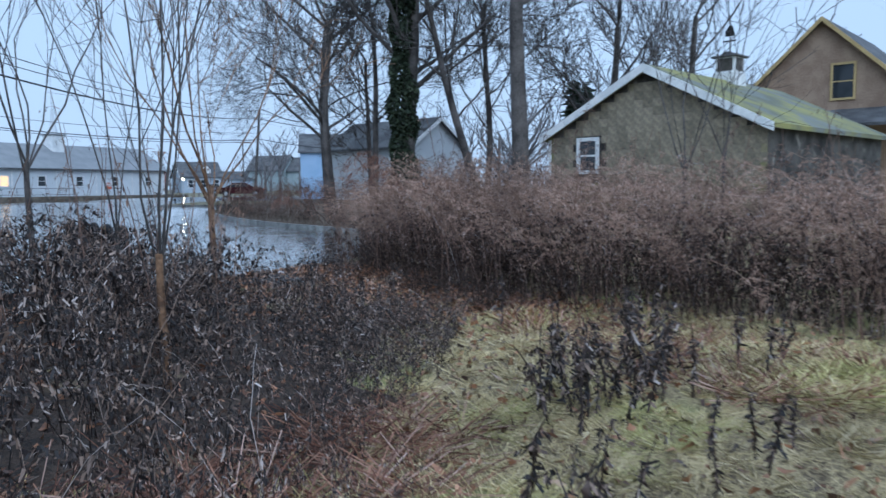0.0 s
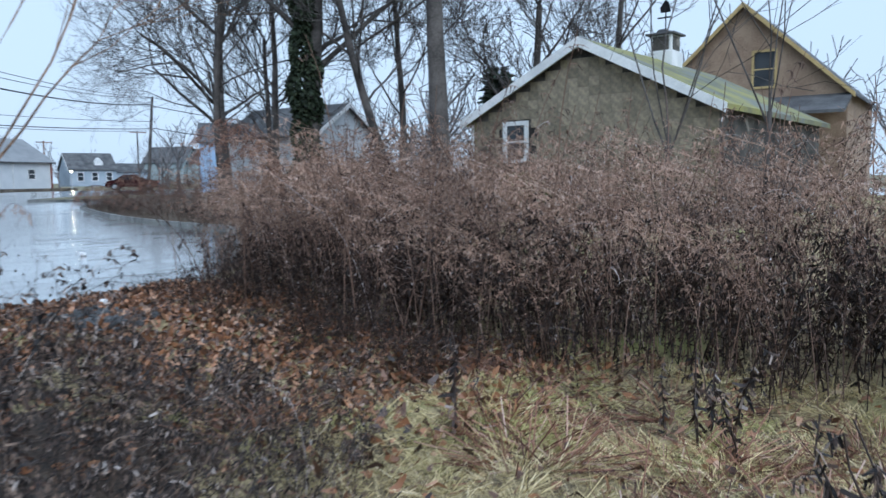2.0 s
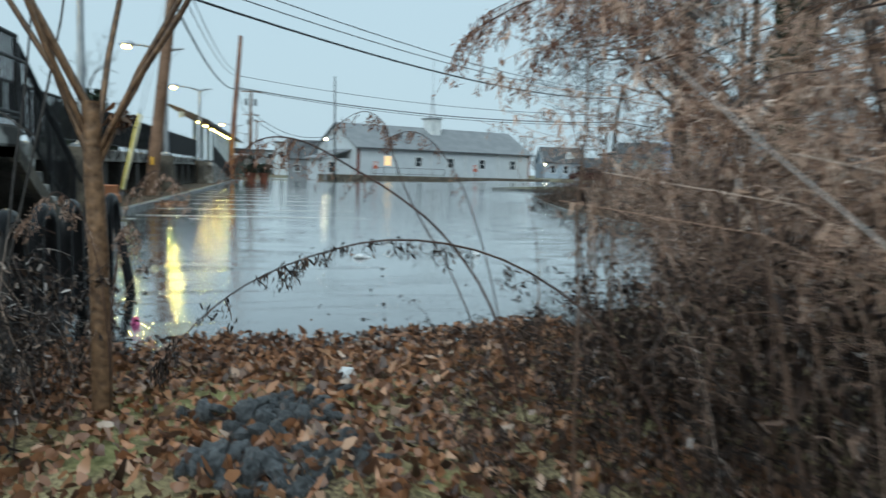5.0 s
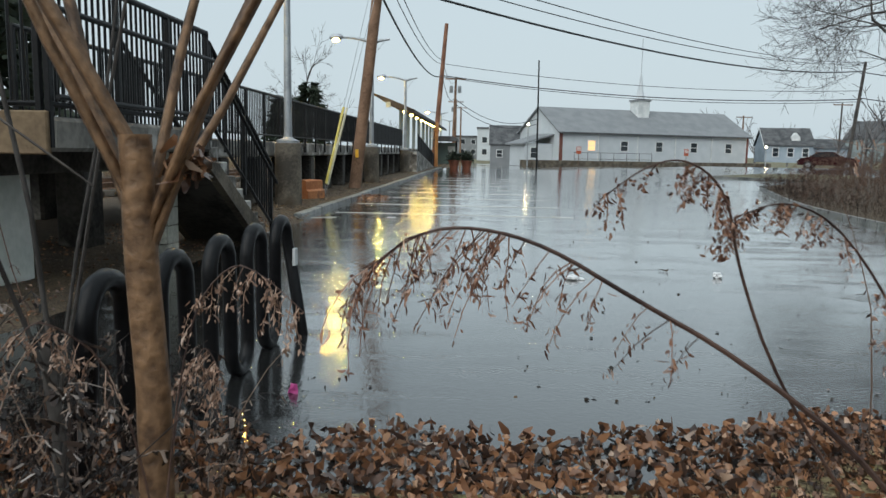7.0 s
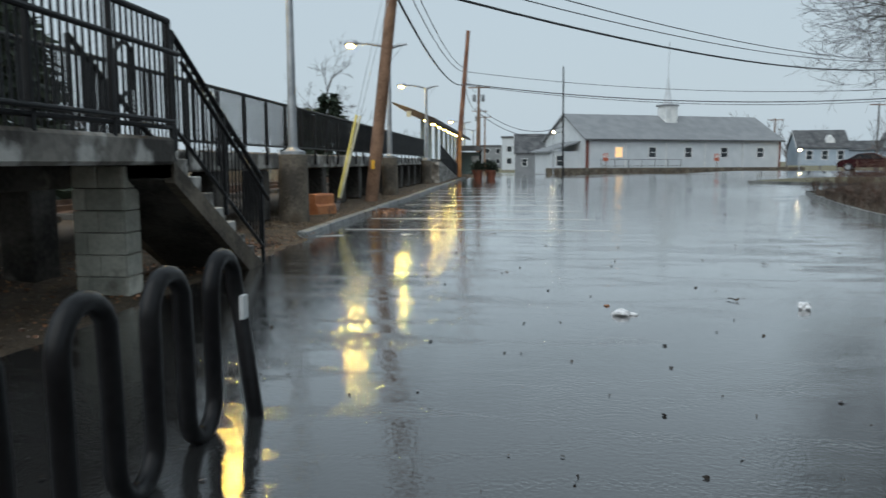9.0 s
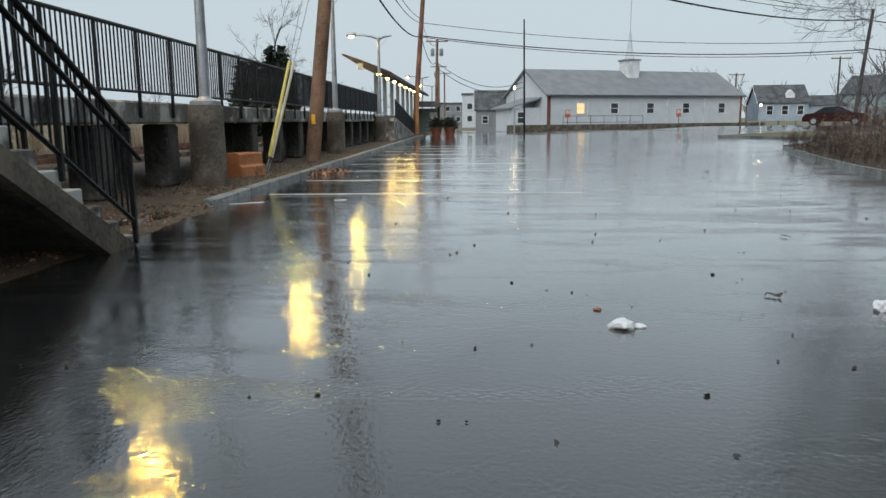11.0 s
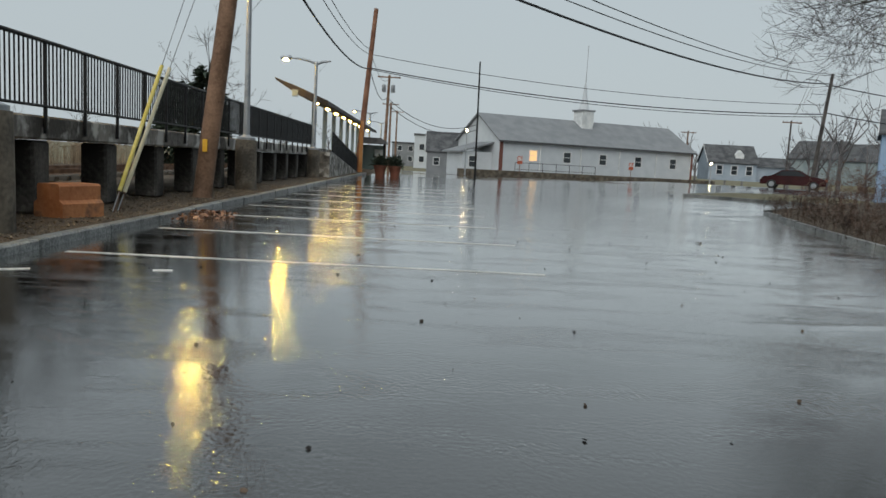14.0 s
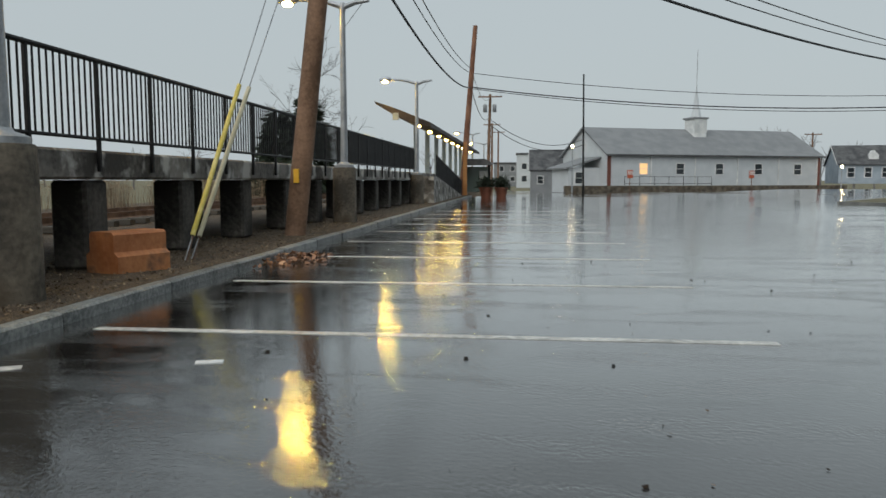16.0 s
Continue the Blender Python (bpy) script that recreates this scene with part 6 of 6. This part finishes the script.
# the arching plume that hangs over the way out
def arching(root, pts, r, hang, lo, hi, material, label, seed, leaf=0.035, width=0.009):
    rg = np.random.default_rng(seed)
    for k in range(2):
        pts = [pts[0]] + [tuple(a * w + b * (1 - w) for a, b in zip(p, q)) for p, q in zip(pts, pts[1:]) for w in (0.75, 0.25)] + [pts[-1]]
    w = thing("arching_weed", *root, label, "weed", "arching weeds")
    main = [(x - root[0], y - root[1], z - root[2]) for x, y, z in pts]
    part("stem", Geo().tube(main, [r * (1 - 0.7 * k / (len(main) - 1)) for k in range(len(main))], 6), STEMDARK, w, smooth=True)
    cl = []
    for k in range(hang):
        f = rg.uniform(len(main) * 0.4, len(main) - 1.02)
        i = int(f)
        p = np.array(main[i]) + (np.array(main[i + 1]) - np.array(main[i])) * (f - i)
        d = np.array([rg.normal(-0.6, 0.5), rg.normal(0, 0.4), -0.5])
        d /= np.linalg.norm(d)
        bp = [p]
        L = rg.uniform(lo, hi)
        for j in range(4):
            d = d + np.array([0, 0, -0.3]) + rg.normal(0, 0.12, 3)
            d /= np.linalg.norm(d)
            bp.append(bp[-1] + d * L / 4)
        cl.append(q_tube(bp, 0.0012, 0.0006, 3))
        for j in range(16):
            q = bp[rg.integers(1, 5)]
            cl.append(q_leaf(q + rg.normal(0, 0.005, 3), rg.normal(0, 0.5, 3) + np.array([0, 0, -0.8]), leaf * rg.uniform(0.3, 1.2), width * rg.uniform(0.5, 1.3), rg))
    o = new("foliage", q_mesh("foliage", q_join(cl), material))
    o.parent = w
    tagged(o, "small dried seed clusters", kind="stuff")


arching((4.1, -14.7, 0.05), [(4.1, -14.7, 0.05), (3.92, -14.72, 0.62), (3.72, -14.72, 0.90), (3.52, -14.72, 1.05), (3.37, -14.72, 1.13), (3.25, -14.72, 1.20), (3.15, -14.72, 1.225), (3.07, -14.72, 1.215), (3.0, -14.72, 1.16)],
        0.0055, 46, 0.06, 0.17, RUSTWEED, "single arching dead weed with hanging seed clusters", 31, 0.017, 0.0038)
arching((4.05, -14.6, 0.05), [(4.05, -14.6, 0.05), (3.8, -14.62, 0.7), (3.6, -14.65, 1.0), (3.53, -14.66, 1.17), (3.51, -14.68, 1.25), (3.48, -14.69, 1.3), (3.43, -14.7, 1.325), (3.38, -14.7, 1.31), (3.33, -14.7, 1.27)],
        0.0032, 26, 0.02, 0.06, RUSTWEED, "thin arching dead weed with rusty seed clusters", 33, 0.010, 0.0045)
arching((4.1, -14.5, 0.05), [(4.1, -14.5, 0.05), (3.95, -14.55, 0.7), (3.82, -14.6, 1.05), (3.7, -14.62, 1.22), (3.6, -14.65, 1.27), (3.52, -14.66, 1.24)],
        0.0032, 24, 0.02, 0.06, RUSTWEED, "thin arching dead weed with rusty seed clusters", 34, 0.010, 0.0045)
arching((3.95, -16.25, 0.05), [(3.95, -16.25, 0.05), (3.8, -16.28, 0.6), (3.64, -16.3, 0.88), (3.47, -16.32, 1.0), (3.3, -16.33, 1.035), (3.16, -16.33, 1.0), (3.06, -16.3, 0.94), (2.99, -16.3, 0.86)],
        0.0025, 30, 0.01, 0.035, DARK_SHADED_WEED, "thin dark arching stem beside the way", 32, 0.013, 0.003)
for k, (bx, by, tx, tz) in enumerate(((4.5, -15.45, 3.6, 1.47), (4.7, -15.2, 3.72, 1.58), (4.45, -15.65, 3.75, 1.42), (4.8, -15.0, 3.85, 1.66), (4.6, -15.3, 3.9, 1.6))):
    arching((bx, by, 0.05), [(bx, by, 0.05), (bx - 0.08, by, 0.8), (bx - 0.25 * (bx - tx), by, tz - 0.2), (bx - 0.5 * (bx - tx), by, tz + 0.08), (bx - 0.78 * (bx - tx), by, tz + 0.12), (tx, by, tz)],
            0.0035, 60, 0.06, 0.2, RUSTWEED, "tall arching dead weed with drooping rusty plumes", 50 + k, 0.018, 0.0045)
for k, (tx, ty, tz) in enumerate(((2.72, -14.3, 1.1), (2.35, -14.5, 1.02), (2.58, -14.2, 0.9))):
    arching((2.5, -14.3, 0.05), [(2.5, -14.3, 0.05), (2.5, -14.3, 0.5), (2.5 + (tx - 2.5) * 0.3, -14.3 + (ty + 14.3) * 0.4, tz - 0.12), (tx - (tx - 2.5) * 0.3, ty, tz), (tx, ty, tz - 0.02), (tx + (tx - 2.5) * 0.4, ty, tz - 0.1)],
            0.003, 20, 0.04, 0.1, PLUME, "dead weed with tan seed clusters beside the small tree", 40 + k, 0.016, 0.005)

# ---- litter ----
def crumpled(name, x, y, z, s, material, label, seed):
    r = np.random.default_rng(seed)
    bm = bmesh.new()
    bmesh.ops.create_icosphere(bm, subdivisions=2, radius=1.0)
    for v in bm.verts:
        k = r.uniform(0.6, 1.15)
        v.co = Vector((v.co.x * s[0] * k, v.co.y * s[1] * k, max(v.co.z, -0.4) * s[2] * k + s[2] * 0.4))
    me = bpy.data.meshes.new(name)
    bm.to_mesh(me)
    bm.free()
    me.materials.append(material)
    o = tagged(new(name, me), label, "litter", "litter")
    o.location = (x, y, z)
    return o


crumpled("plastic_bag", 4.12, -7.86, 0.0, (0.075, 0.05, 0.045), PLASTIC, "crumpled white plastic bag in the puddle", 1)
crumpled("plastic_bag", 4.21, -7.84, 0.0, (0.05, 0.02, 0.02), PLASTIC, "torn white plastic scrap in the puddle", 5)
crumpled("paper_cup", 5.75, -7.46, 0.0, (0.06, 0.05, 0.05), PLASTIC, "crushed white cup in the puddle", 2)
crumpled("paper_scrap", 3.44, -13.99, 0.15, (0.05, 0.03, 0.06), PLASTIC, "white paper scrap on fallen leaves", 3)
crumpled("plastic_bag", 1.52, -19.75, 0.12, (0.12, 0.08, 0.05), STONE, "grey plastic scrap among black leaves", 4)
crumpled("wet_leaf", 4.05, -7.45, 0.0, (0.032, 0.02, 0.012), PAPERBAG, "curled brown leaf on the wet asphalt", 6)
crumpled("plastic_scrap", 2.15, -11.85, 0.0, (0.035, 0.02, 0.04), PINK, "small magenta plastic scrap in the puddle", 8)
solid("paper_slip", Geo().box(1.25, 1.42, -0.98, -0.9, 0.0, 0.006, rz=0.3), WHITE, "white paper slip stuck to the wet asphalt", "litter", group="litter")
lb = q_join([q_leaf(np.array([2.53, -14.17, 1.3]) + rng.normal(0, 0.02, 3), np.array([rng.normal(0, 0.5), rng.normal(0, 0.5), -0.8]), rng.uniform(0.02, 0.05), 0.02, rng, 1.2) for _ in range(50)])
tagged(new("dead_leaf_clump", q_mesh("dead_leaf_clump", lb, LITTER)), "brown curled dead leaves caught in the small tree", "leaves")
# stones by the way out
sb = bmesh.new()
bmesh.ops.create_icosphere(sb, subdivisions=1, radius=1.0)
r9 = np.random.default_rng(9)
for v in sb.verts:
    v.co *= r9.uniform(0.75, 1.1)
stone_me = bpy.data.meshes.new("stone")
sb.to_mesh(stone_me)
sb.free()
stone_me.materials.append(STONE)
pile = thing("stone_pile", 3.17, -14.7, 0.13, "small heap of wet blue-grey stones among leaves", "stones")
for k in range(170):
    o = new("stone", stone_me)
    o.parent = pile
    s = r9.uniform(0.03, 0.07)
    gx = r9.normal(-0.03, 0.15) if k % 2 else r9.normal(0.03, 0.17)
    gy = r9.normal(0.26, 0.1) if k % 2 else r9.normal(-0.25, 0.12)
    o.location = (gx, gy, r9.uniform(0.0, 0.07))
    o.scale = (s, s * r9.uniform(0.6, 1.2), s * 0.6)
    o.rotation_euler = (r9.uniform(0, 3), r9.uniform(0, 3), r9.uniform(0, 3))
